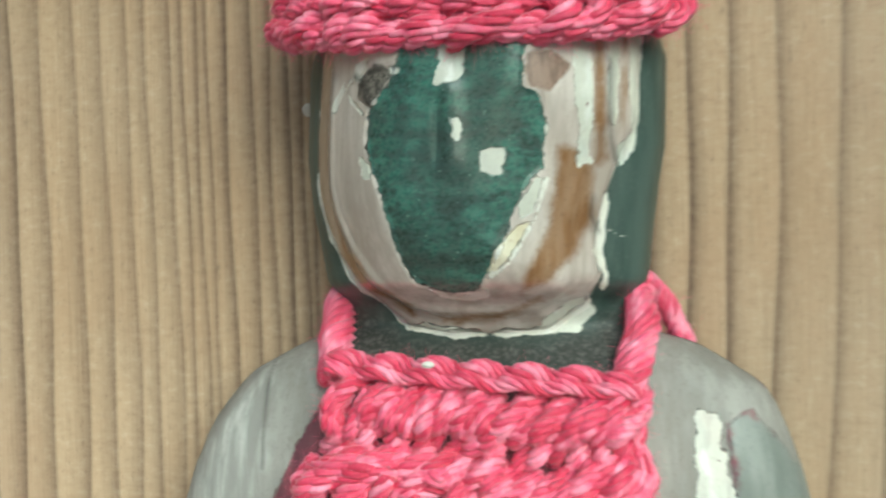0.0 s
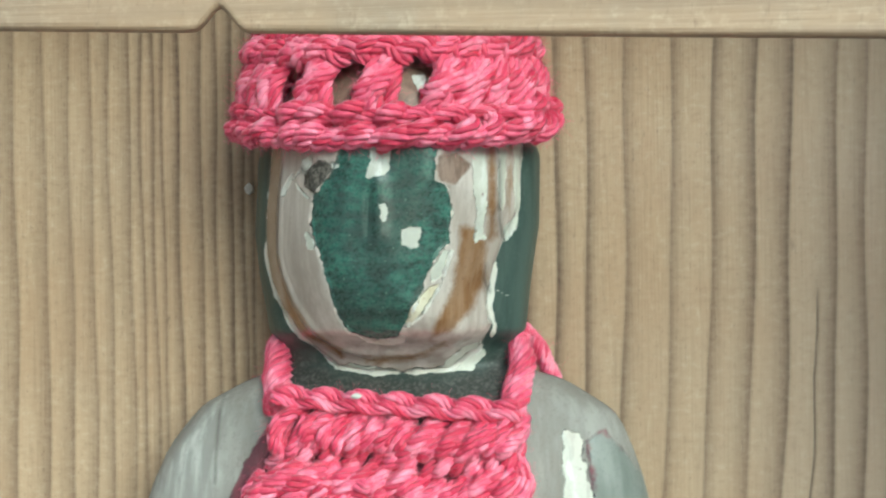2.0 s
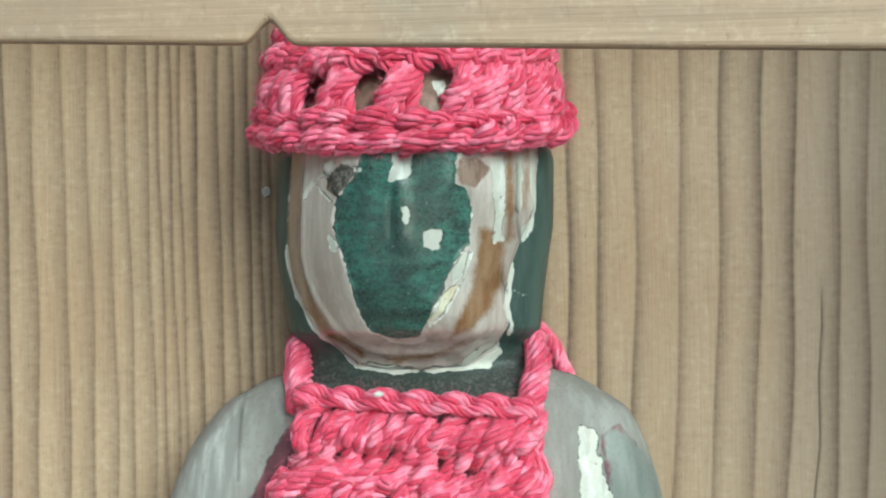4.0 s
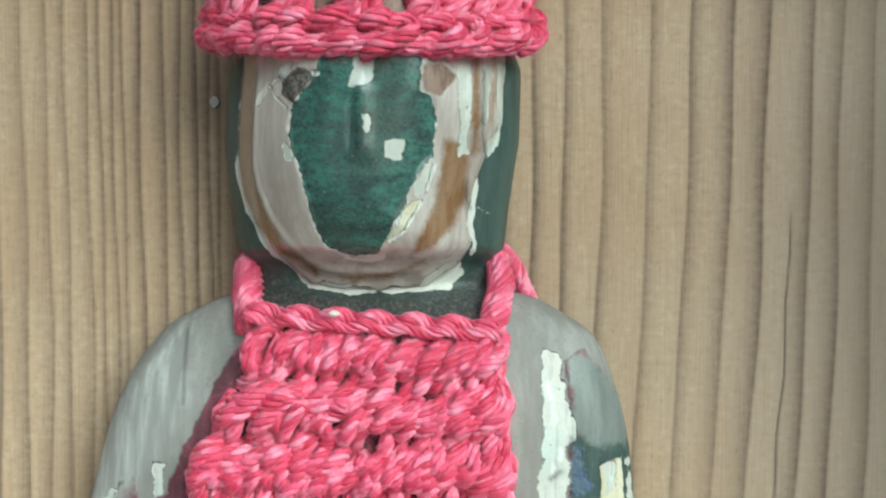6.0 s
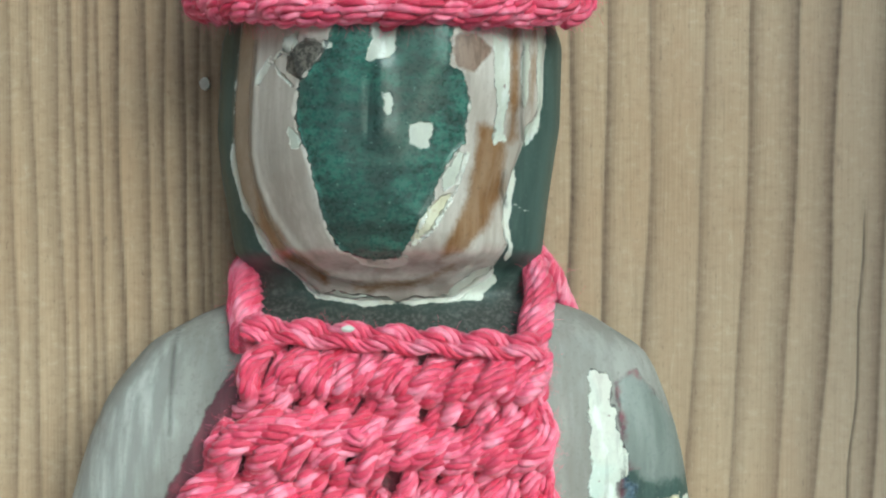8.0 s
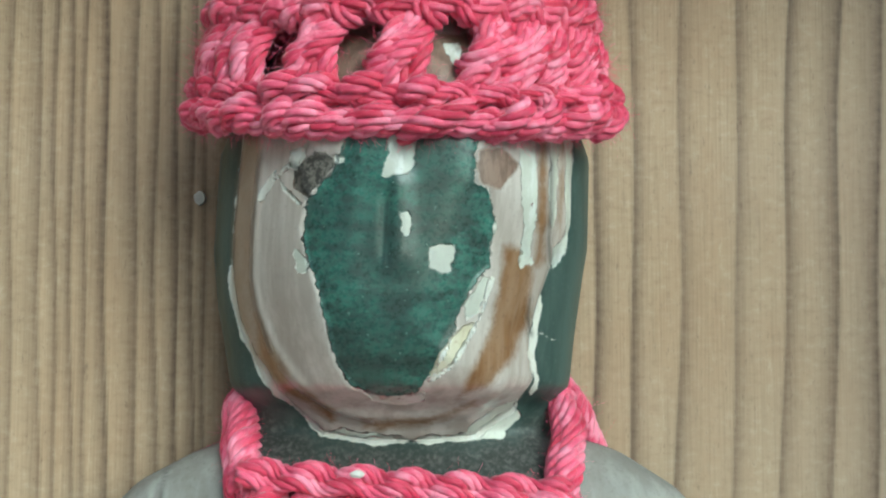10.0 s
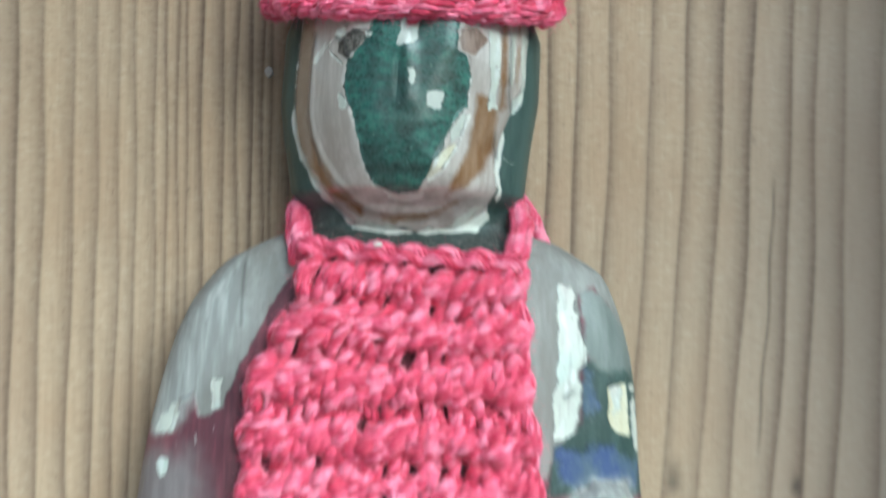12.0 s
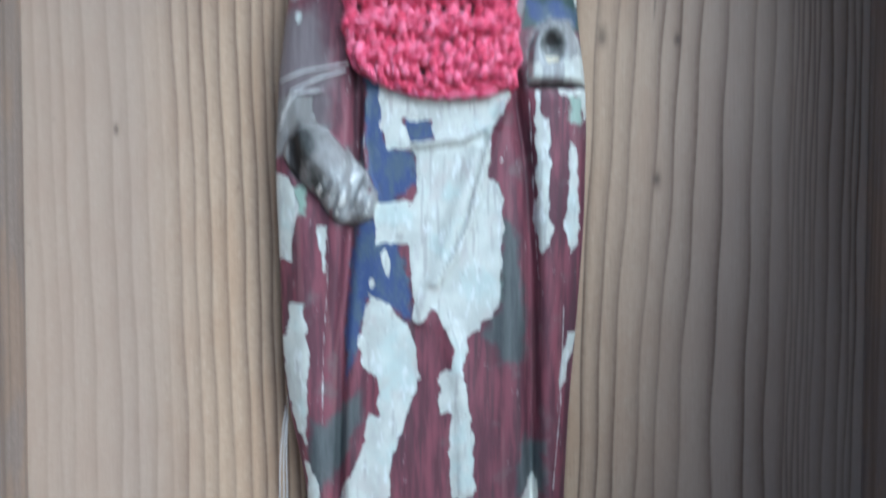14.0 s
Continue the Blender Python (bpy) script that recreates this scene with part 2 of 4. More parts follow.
    gloss = maths(n, l, "ADD", maths(n, l, "MULTIPLY", gloss, maths(n, l, "SUBTRACT", 1.0, k)), maths(n, l, "MULTIPLY", k, rough))
    step = {"teal": -0.9, "dark": -0.5, "green": 0.0, "haze": 0.0, "pale": 0.0, "shade_mottle": -0.3, "slate": 0.1, "sage": 0.0, "brown": 0.12, "clay": 0.2, "ash": -0.4, "band": -0.2}.get(name, 0.6)
    lift = maths(n, l, "ADD", lift, maths(n, l, "MULTIPLY", k, step))
l.new(col, b.inputs["Base Color"])
l.new(maths(n, l, "ADD", gloss, maths(n, l, "MULTIPLY", fine, 0.12)), b.inputs["Roughness"])
bumped(n, l, b, lift, 0.8, 0.0005)

# the box: back board with its growth rings, sides, floor, top, and the notched rail across the front
LEFT_RINGS = [-150.5, -144.8, -140, -132.2, -122.8, -116.6, -110, -104.1, -98.3, -92.7, -87.2, -81.3, -74.7, -69.4, -64.7, -61, -56.6, -54.1, -51.6, -49.6,
              -46.4, -41.7, -38.6, -35.4, -32.8, -31, -27, -24, -19, -14, -8]
RIGHT_RINGS = [-2, 4, 9, 14, 19, 24, 30.1, 36.2, 43.7, 52.8, 60.8, 69, 75.9, 85.1, 90.9, 97.6, 106.2, 115.8, 122.6, 129.2, 130.8, 132.9, 134.9, 137, 138.6, 143.4, 148.5, 151.6, 153.9]
gx, gz = np.meshgrid(np.arange(-170, 172.01, 0.38), np.arange(30, 420.01, 3.0))
rel = gz - 320
lean = 0.05 * np.exp(-((gx - 70) / 32) ** 2) - 0.021 / (1 + np.exp(gx / 15))
wander = 0.5 * np.sin(gz / 41 + gx / 60) + 0.35 * np.sin(gz / 17.3 + gx / 23)
flat = gx - lean * rel - wander + 0.4
rings = np.zeros_like(gx)
rng = np.random.default_rng(4)
ALL_RINGS = LEFT_RINGS + RIGHT_RINGS
for k, x in enumerate(ALL_RINGS):
    # each ring darkens slowly over the late wood and ends on a sharp edge; the other way round right of the heart
    flipped = 0 < x < 66
    gap = abs(x - ALL_RINGS[min(k + 1, len(ALL_RINGS) - 1) if flipped else max(k - 1, 0)]) or 5
    d = (x - flat if flipped else flat - x) + 0.22 * np.sin(gz / 9 + 3 * k)
    tail = min(0.42 * gap, 2.4 if not flipped else 1.5) * rng.uniform(0.85, 1.2)
    broad = 0.30 if x < -100 else 0.80 if x < -66 else 1.0 if x < -45 else 0.85 if x < 0 else 1.0 if x < 66 else 0.88
    broad *= rng.uniform(0.85, 1.1)
    band = np.where(d < 0, np.exp(-(-d / tail) ** 1.5), np.exp(-(d / 0.38) ** 2))
    core = np.where(d < 0, np.exp(d / 0.55), np.exp(-(d / 0.30) ** 2))
    rings = np.maximum(rings, broad * (0.72 * band + 0.28 * core))
rings = np.clip(rings * (0.85 + 0.25 * np.sin(gz / 60 + gx / 9)), 0, 1)
crack = 0.7 * np.exp(-((flat - 81.4 - 0.25 * np.sin(gz / 4)) / 0.22) ** 2) * np.clip(np.minimum(318 - gz, gz - 250) / 8, 0, 1)
crack = np.maximum(crack, 0.7 * np.exp(-((flat + 126.5) / 0.45) ** 2) * np.clip(np.minimum(330 - gz, gz - 282) / 12, 0, 1))
for kx, kz, kr in ((59.5, 247, 1.7), (80, 195, 1.5), (52, 205, 1.2), (-119, 213, 0.9), (87, 246, 1.2)):
    crack = np.maximum(crack, 0.75 * np.exp(-((gx - kx) / kr) ** 2 - ((gz - kz) / (1.7 * kr)) ** 2))
grey = np.clip((gx - 50) / 90, 0, 0.6) + np.clip((-80 - gx) / 60, 0, 0.55)
rows, cols = gx.shape
gy = 0.22 * rings + 0.5 * crack
front_v = np.stack([gx, gy, gz], -1).reshape(-1, 3)
ids = np.arange(rows * cols).reshape(rows, cols)
quads = np.stack([ids[:-1, :-1], ids[:-1, 1:], ids[1:, 1:], ids[1:, :-1]], -1).reshape(-1, 4).tolist()
edge = np.concatenate([ids[0, :], ids[1:, -1], ids[-1, -2::-1], ids[-2:0:-1, 0]])
back_v = front_v[edge].copy()
back_v[:, 1] = 14
base = rows * cols
ring = list(range(base, base + len(edge)))
skirt = [[int(edge[(k + 1) % len(edge)]), int(edge[k]), ring[k], ring[(k + 1) % len(edge)]] for k in range(len(edge))]
wall = link_mesh("wall_back", (np.concatenate([front_v, back_v]) * MM).tolist(), quads + skirt + [ring[::-1]], board_wood)
for key, values in (("rings", rings), ("crack", crack), ("grey", grey)):
    wall.data.attributes.new(key, "FLOAT", "POINT").data.foreach_set("value", np.concatenate([values.ravel(), np.zeros(len(edge))]).astype(np.float32))
tagged(wall, "weathered cedar back board with dark vertical growth rings", "back board", kind="structure")
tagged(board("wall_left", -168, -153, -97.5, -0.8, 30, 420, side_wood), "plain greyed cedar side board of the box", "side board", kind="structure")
# right side runs further forward towards its foot, added out of view for shade
bm = bmesh.new()
f = bm.faces.new([bm.verts.new((0.1565, y * MM, z * MM)) for y, z in ((-0.8, 30), (-240, 30), (-240, 150), (-97.5, 268), (-97.5, 420), (-0.8, 420))])
for v in [e for e in bmesh.ops.extrude_face_region(bm, geom=[f])["geom"] if isinstance(e, bmesh.types.BMVert)]:
    v.co.x = 0.172
bmesh.ops.recalc_face_normals(bm, faces=bm.faces[:])
bmesh.ops.bevel(bm, geom=bm.edges[:], offset=0.0008, segments=2, profile=0.6, affect="EDGES")
tagged(part("wall_right", bm, side_wood), "plain cedar side board of the box, its unseen forward foot added for shade", "side board", kind="structure")
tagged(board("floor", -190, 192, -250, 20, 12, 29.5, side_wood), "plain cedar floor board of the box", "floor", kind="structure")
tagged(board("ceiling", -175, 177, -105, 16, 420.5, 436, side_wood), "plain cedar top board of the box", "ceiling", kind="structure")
tagged(board("ground", -60000, 60000, -60000, 60000, -200, 11, stone), "plain pale stone ground around the box", "ground", kind="structure")

# front rail with a worn V notch in its lower edge
outline = [(-168, 350.4), (-40, 346.4)]
outline += [(-12.4, 345.5), (-11.6, 345.9), (-9.6, 348.2), (-9.2, 348.2), (-7.3, 345.9), (-6.6, 345.3), (40, 343.8), (172, 339.8), (172, 357), (-168, 360.5)]
bm = bmesh.new()
f = bm.faces.new([bm.verts.new((x * MM, -0.103, z * MM)) for x, z in outline])
for v in [e for e in bmesh.ops.extrude_face_region(bm, geom=[f])["geom"] if isinstance(e, bmesh.types.BMVert)]:
    v.co.y = -0.1008
bmesh.ops.recalc_face_normals(bm, faces=bm.faces[:])
bmesh.ops.bevel(bm, geom=bm.edges[:], offset=0.0007, segments=3, profile=0.5, affect="EDGES")
tagged(part("lintel", bm, lintel_wood), "pale planed cedar rail with a small V notch in its edge", "front rail", kind="structure")

# the statue: outline by height above and below the chin, in millimetres
SL = [(-260, -47), (-219, -47), (-203, -50), (-187, -53.8), (-170, -55.8), (-138, -56.7), (-102, -58.2), (-88, -57.7), (-72, -57), (-59, -55.5),
      (-44, -53.6), (-32, -50.9), (-17, -46.6), (-7, -38.4), (-2, -29), (0.5, -22), (4, -21.5), (7, -24.8), (14, -25.9), (18, -26.7), (26, -27.5), (40, -26.8), (46, -24.5), (52, -21.5), (60, -15), (65, -8), (67, -2)]
SR = [(-260, 46), (-219, 45.3), (-187, 46.9), (-154, 49.6), (-122, 51.9), (-87, 52.6), (-69, 51.8), (-57, 50), (-45, 48.8), (-32, 48.2), (-20, 46.0),
      (-8.5, 41.4), (-2, 31), (0.5, 22), (4, 21.5), (7, 24), (14.6, 24.8), (23, 26), (27, 26.7), (40, 27.0), (46, 24.8), (52, 21.5), (60, 15), (65, 8), (67, 2)]
FRONT = [(-260, 9), (-180, 8), (-90, 9), (-60, 11), (-20, 13), (-5, 10), (-2, 7), (1, 5), (4.5, 7), (7.5, 12), (20, 13.5), (45, 13), (56, 11.5), (62, 8), (67, 2)]


def along(z, table):
    zs, vs = zip(*table)
    w = 0.6 + 4.4 * np.clip((-6 - np.asarray(z, float)) / 12, 0, 1)
    return sum(k * np.interp(z + j * w, zs, vs) for j, k in ((-2, 1), (-1, 4), (0, 6), (1, 4), (2, 1))) / 16


def inside(x, z, poly):
    """Millimetres from the border of a closed shape, positive inside."""
    p = np.array(poly, float)
    far, odd = np.full(x.shape, 1e9), np.zeros(x.shape, bool)
    for (ax, az), (bx, bz) in zip(p, np.roll(p, -1, 0)):
        ux, uz = bx - ax, bz - az
        t = np.clip(((x - ax) * ux + (z - az) * uz) / (ux * ux + uz * uz + 1e-9), 0, 1)
        far = np.minimum(far, np.hypot(x - ax - t * ux, z - az - t * uz))
        if abs(uz) > 1e-9:
            odd ^= ((az > z) != (bz > z)) & (x < ax + (z - az) / uz * ux)
    return np.where(odd, far, -far)


def beside(x, z, line):
    """Millimetres from an open line."""
    far = np.full(x.shape, 1e9)
    for (ax, az), (bx, bz) in zip(line[:-1], line[1:]):
        ux, uz = bx - ax, bz - az
        t = np.clip(((x - ax) * ux + (z - az) * uz) / (ux * ux + uz * uz), 0, 1)
        far = np.minimum(far, np.hypot(x - ax - t * ux, z - az - t * uz))
    return far


def rise(v, a, b):
    t = np.clip((v - a) / (b - a), 0, 1)
    return t * t * (3 - 2 * t)


OVAL = [(-22.6, 39.9), (-23.6, 29.3), (-23.7, 21.8), (-22.6, 16.6), (-20.3, 11.4), (-16.9, 6.3), (-11.2, 0.8), (-5.0, -0.2), (2.5, -0.2), (9.9, 0.4),
        (15.2, 4.0), (17.8, 8.7), (17.0, 14.7), (18.6, 20), (20.4, 25), (23.1, 29.9), (23.4, 40), (22.8, 48), (14, 60), (0, 66), (-14, 60), (-22, 48)]
TEAL = [(-7.0, 41), (2, 43), (9.2, 41), (8.9, 34.1), (11.4, 32.9), (11.2, 29.1), (11.0, 23.5), (9.3, 21.9), (7.2, 17.5), (5.1, 13.2), (3.3, 9.7), (1.6, 7.3),
        (-2.0, 6.6), (-6.9, 8.2), (-8.7, 11.0), (-9.5, 15.3), (-11.0, 20.2), (-12.3, 23.8), (-13.3, 28.1), (-12.3, 32.0), (-9.1, 35.7)]
PALM = [(30.6, -72.5), (31.2, -60), (33.6, -53.7), (38.9, -49.7), (45, -50.5), (49.6, -57), (52, -65), (52.5, -72.5)]

zs = np.arange(-270, 67.01, 0.45)
th = np.linspace(0, 2 * np.pi, 430, endpoint=False)
xl, xr, front = along(zs, SL), along(zs, SR), along(zs, FRONT)
cx, hw = (xl + xr) / 2, (xr - xl) / 2
power = 2 / 2.5
u, s = np.sign(np.cos(th)) * np.abs(np.cos(th)) ** power, np.abs(np.sin(th)) ** power
X = cx[:, None] + hw[:, None] * u
Z = np.repeat(zs[:, None], len(th), 1)
ahead = np.sin(th)[None, :] > 0

oval, teal, palm = inside(X, Z, OVAL), inside(X, Z, TEAL), inside(X, Z, PALM)
relief = 9.5 * (1 - (1 - np.clip(oval / 17, 0, 1)) ** 1.55) + 1.1 * rise(oval, -0.2, 0.5)
relief += 0.5 * np.exp(-((oval - 3.6) / 0.7) ** 2) * (oval > 0)
relief -= 0.45 * rise(teal, -0.1, 0.3) * rise(Z, 5, 8)
relief += 0.9 * np.exp(-((X + 1.2) / 1.8) ** 2) * rise(Z, 21, 25) * (1 - rise(Z, 33, 38))
relief -= 0.7 * np.exp(-((X + 2.3) / 0.8) ** 2) * rise(Z, 23, 25) * (1 - rise(Z, 31, 35))
# robe: two long grooves part the sleeves from the middle
for line, wide, deep in (([(-27.5, -66), (-28.5, -96), (-34, -160), (-36, -230)], 2.2, 4.0), ([(26, -70), (31, -100), (33, -130), (33.5, -170), (34, -240)], 2.4, 5.0)):
    d = beside(X, Z, line)
    relief -= deep * np.exp(-(d / wide) ** 2)
relief += 1.6 * np.exp(-((X - 41) / 7) ** 2) * (1 - rise(Z, -78, -72)) + 1.4 * np.exp(-((X + 45) / 8) ** 2) * (1 - rise(Z, -122, -112))
relief += 0.5 * np.sin(X / 2.3 + Z / 60) * (1 - rise(Z, -76, -70)) * rise(np.abs(X), 10, 34)
# the rounded stub of the raised arm with its socket, and the saw cut under it
relief += 4.2 * rise(palm, -0.3, 2.5)
relief -= 5.0 * np.exp(-(((X - 39.5) / 3.6) ** 2 + ((Z + 59.5) / 4.6) ** 2) ** 1.5)
cut = np.abs(Z + 73.1 - 0.03 * (X - 40))
relief -= 4.5 * np.exp(-(cut / 0.6) ** 2) * rise(X, 31, 33)
# the lowered arm: folds of the sleeve, its dark opening, and the fist
for line in ([(-56, -71), (-47, -67.9), (-31, -65.5)], [(-56.3, -88), (-51.4, -74.6), (-41, -70.1), (-31.7, -67.7)], [(-55.4, -83.3), (-49.7, -75.2), (-41, -74.6)], [(-55, -98), (-50, -90), (-44, -84)]):
    relief += 0.9 * np.exp(-(beside(X, Z, line) / 0.9) ** 2)
relief -= 4.5 * np.exp(-((X + 50 + 0.15 * (Z + 98)) / 2.6) ** 2 - ((Z + 98) / 8) ** 2)
arm = beside(X, Z, [(-45, -95.5), (-34, -107), (-30.5, -112)])
fist = 9.8 - arm
relief += 8.0 * np.sqrt(np.clip(fist, 0, 9) / 9) * rise(fist, 0, 0.6)
knuckle = (X + 30) * 0.9 - (Z + 112) * 0.42
curled = rise(-(Z + 103) + 0.35 * (X + 35), 0, 3.5) * rise(fist, 0.3, 2.0)
ridge = np.abs(np.sin(knuckle * np.pi / 4.5))
relief += (2.0 * ridge - 0.9) * curled
relief += 0.8 * np.exp(-(((X + 40) / 5) ** 2 + ((Z + 101) / 4) ** 2))
# drapery of the apron
for line, wide, high in (([(25.5, -75.6), (20.6, -86.4), (8.8, -91.3), (-7, -93.3)], 1.6, 0.9), ([(18.6, -90), (10.8, -122), (5.8, -132), (-1, -142)], 1.5, 0.9),
                         ([(-24.8, -76), (-26, -94), (-24, -108)], 0.9, 0.8), ([(14, -95), (2, -130), (-6, -155)], 2.5, 0.7), ([(4, -158), (9, -185), (9, -215)], 3.0, 0.7)):
    relief += 2.3 * high * np.exp(-(beside(X, Z, line) / wide) ** 2)

Y = np.where(ahead, -12 - front[:, None] * s - relief * np.minimum(1, 1.5 * s), -12 + np.minimum(front, 9.5)[:, None] * s)
m, k = X.shape
idx = np.arange(m * k).reshape(m, k)
nxt = np.roll(idx, -1, 1)
faces = np.stack([idx[:-1], nxt[:-1], nxt[1:], idx[1:]], -1).reshape(-1, 4).tolist() + [idx[0][::-1].tolist(), idx[-1].tolist()]
statue = link_mesh("statue", (np.stack([X, Y, Z + 300], -1).reshape(-1, 3) * MM).tolist(), faces, lacquer)
tagged(statue, "small wooden statue with flaking white, maroon and green lacquer", "statue")

layers = {key: np.full(X.shape, -50.0) for key in ("green", "blue", "slate", "sage", "haze", "mint", "grey", "pale", "shade_mottle", "oval", "band", "brown", "teal", "clay", "ash", "cream", "white", "line", "seam", "dark")}


def patch(key, *shape):
    layers[key] = np.maximum(layers[key], inside(X, Z, shape))


def stroke(key, wide, *line):
    layers[key] = np.maximum(layers[key], wide - beside(X, Z, line))


layers["green"] = np.minimum(Z + 7, 24 - np.abs(X) + 5 * rise(Z, 2, 7))
layers["oval"] = oval
layers["teal"] = teal
layers["band"] = np.where(X < 12, np.minimum(np.minimum(oval, 3.3 - oval), (Z - 9) * 0.5), -9)
layers["dark"] = np.maximum(layers["dark"], np.where(ahead, -3, 1))
# head
patch("brown", (15.4, 26), (16.9, 23.5), (17.0, 17.6), (15, 12.5), (11, 8), (7.2, 6.4), (8.2, 9.6), (11.0, 15.0), (12.4, 21), (13.0, 26))
patch("brown", (17.8, 42), (18.9, 42), (19.0, 33), (18.6, 25), (17.6, 24), (17.7, 33))
patch("brown", (21.3, 42), (21.9, 42), (21.8, 34), (21.2, 28), (20.9, 34))
patch("brown", (-19.6, 17.3), (-17.8, 12.3), (-14.9, 8.1), (-9.1, 4.5), (-9.8, 2.8), (-15.8, 6.5), (-19.2, 11.4))
patch("brown", (-5.4, 2.6), (3.8, 3.4), (9.6, 6.0), (9.6, 5.2), (3.8, 2.4), (-5.4, 1.7))
patch("ash", (-14.2, 35.8), (-11.3, 37.7), (-8.3, 36.6), (-10.1, 34.4), (-12.3, 32.1), (-14.3, 33.2))
patch("clay", (9.3, 38.1), (12.3, 38.9), (15.1, 36.7), (12.3, 33.0), (9.4, 34.0), (9.0, 35.9))
patch("line", (-5.5, 7.5), (-2, 6.2), (2, 6.8), (3.5, 8.3), (2.5, 6.0), (0, 5.2), (-4, 6.0))
patch("cream", (7.7, 16.1), (9.3, 16.5), (7.3, 11.8), (3.9, 8.7), (3.4, 9.8), (5.9, 13.9))
patch("white", (-2.4, 42), (2.2, 42), (1.3, 36.1), (0.2, 34.8), (-2.9, 34.7), (-2.3, 36.7))
patch("white", (-0.6, 30.0), (0.5, 30.0), (0.8, 27.2), (-0.2, 26.8))
patch("white", (2.7, 26.1), (6.9, 26.5), (6.4, 22.3), (4.6, 21.6), (2.5, 22.6))
patch("white", (14.6, 42), (17.4, 42), (17.3, 34.0), (16.9, 24.3), (15.3, 23.7), (15.1, 34.0))
patch("white", (19.2, 42), (21.1, 42), (20.8, 35.1), (20.0, 27.5), (19.4, 33.5))
patch("white", (22.0, 42), (23.2, 42), (23.3, 30.0), (22.5, 26.1), (20.5, 23.8), (20.3, 26.5), (22.0, 28.4), (22.2, 33.8))
patch("white", (15.2, 5.4), (16.8, 3.0), (14, 0.1), (8.4, -0.1), (9.0, 2.1), (12.9, 4.6))
patch("white", (-11.4, 1.0), (-7.9, 1.5), (-3.5, 0.45), (5.4, 0.45), (9.8, 1.2), (8.4, 0.0), (-2.0, -0.15), (-7.9, -0.1))
# shade under the chin, painted onto the neck
patch("shade_mottle", (-21, 3), (-16, 2), (-11, -0.6), (10, -0.8), (16, 0.5), (20, 3), (22, -8), (-22, -8))
patch("white", (7.5, 18.7), (10.2, 22.2), (11.3, 21.8), (9.7, 17.4), (7.5, 16.2))
patch("white", (-14.9, 38.1), (-12.6, 38.9), (-12.8, 37.4), (-14.1, 35.8), (-15.3, 36.2))
patch("white", (-13.9, 25.3), (-12.2, 24.2), (-12.0, 22.1), (-13.4, 22.4))
patch("white", (-9.0, 37.2), (-7.4, 37.4), (-7.3, 36.2), (-8.8, 36.0))
layers["line"] = np.maximum(layers["line"], np.where(X > 16, -0.1, np.where(Z < 24, 0.5, 0.15)) - np.abs(oval + 0.1))
layers["line"] = np.maximum(layers["line"], -0.10 - np.abs(teal + 0.35))
stroke("line", 0.35, (11.3, 22), (9.6, 16.5), (6.5, 11), (3.2, 8.6))
stroke("line", 0.3, (-17.0, 36), (-19.3, 32.5), (-15.2, 36.5))
stroke("line", -0.12, (18.3, 15.2), (20.5, 14), (22.5, 14.2))
stroke("line", 0.4, (18.6, 20), (17.4, 12), (18.4, 8.6), (17.8, 6.5))
stroke("white", 0.4, (-23.8, 25), (-23.4, 19), (-22.2, 14.4), (-19.6, 9.6), (-16.4, 5.4), (-11.4, 0.8))
stroke("dark", 0.25, (-14.9, 36.6), (-13.4, 35.6), (-13.0, 33.6), (-12.2, 32.2))
stroke("dark", 0.1, (-11.4, 37.6), (-9.6, 37.0), (-8.4, 37.4))
stroke("white", 0.2, (-16.8, 35.6), (-15.6, 33.4), (-13.6, 31.4))
stroke("dark", 0.0, (-17.6, 12.5), (-19.4, 17.5), (-20.2, 22), (-20.0, 30), (-19.4, 38))
stroke("dark", -0.2, (-16.5, 10.2), (-13.5, 7), (-9.5, 4.2), (-4, 2.6))
stroke("dark", -0.25, (-2.3, 31.5), (-2.2, 27.5), (-2.4, 23.5))
stroke("white", -0.15, (-2.6, 23.6), (-1.2, 23.2), (-1.0, 24.4))
patch("clay", (-12, 43.5), (-3.6, 43.5), (-3.8, 55), (-11, 55))
patch("white", (4.6, 52.5), (7.0, 52.5), (7.0, 48.5), (5.6, 49.5))
patch("clay", (1.4, 54), (9.5, 54), (9.5, 43.5), (1.4, 43.5))
stroke("dark", 0.1, (17.0, 19.5), (16.6, 17), (17.4, 14.8))
stroke("dark", 0.15, (19.6, 38), (19.5, 28), (20, 24.5))
# shoulders and arms
patch("grey", (-24.5, -0.5), (-37, -5), (-48, -17.1), (-53, -33.4), (-54, -41.8), (-48.0, -41.4), (-45.2, -34.8), (-42.3, -33.3), (-41.5, -38.8), (-35.9, -36.4), (-33.6, -28.7), (-26, -13.9), (-18, -3))
patch("pale", (-34.0, -6), (-33.3, -5), (-33.0, -19), (-37, -29), (-42, -33.6), (-47, -41), (-52, -42), (-50, -28.9), (-43, -13))
patch("white", (-47.5, -36), (-45.5, -36), (-47, -41.5), (-50.5, -41.5))
patch("white", (-39, -31), (-36.6, -31), (-36.8, -36.5), (-38.6, -37.2))
patch("white", (-49.6, -47.5), (-47.7, -47.5), (-48.0, -50.9), (-49.7, -51.2))
patch("grey", (18, 0), (31, -1), (42, -9), (47, -19.6), (47, -28), (40.4, -27.7), (36.1, -33.6), (34.8, -42.4), (29.6, -50), (24, -50), (22, -20))
patch("green", (34.6, -14), (38.2, -18), (44.5, -21), (50, -27.5), (50, -54), (29, -53), (29.8, -42), (35.9, -38), (36, -24))
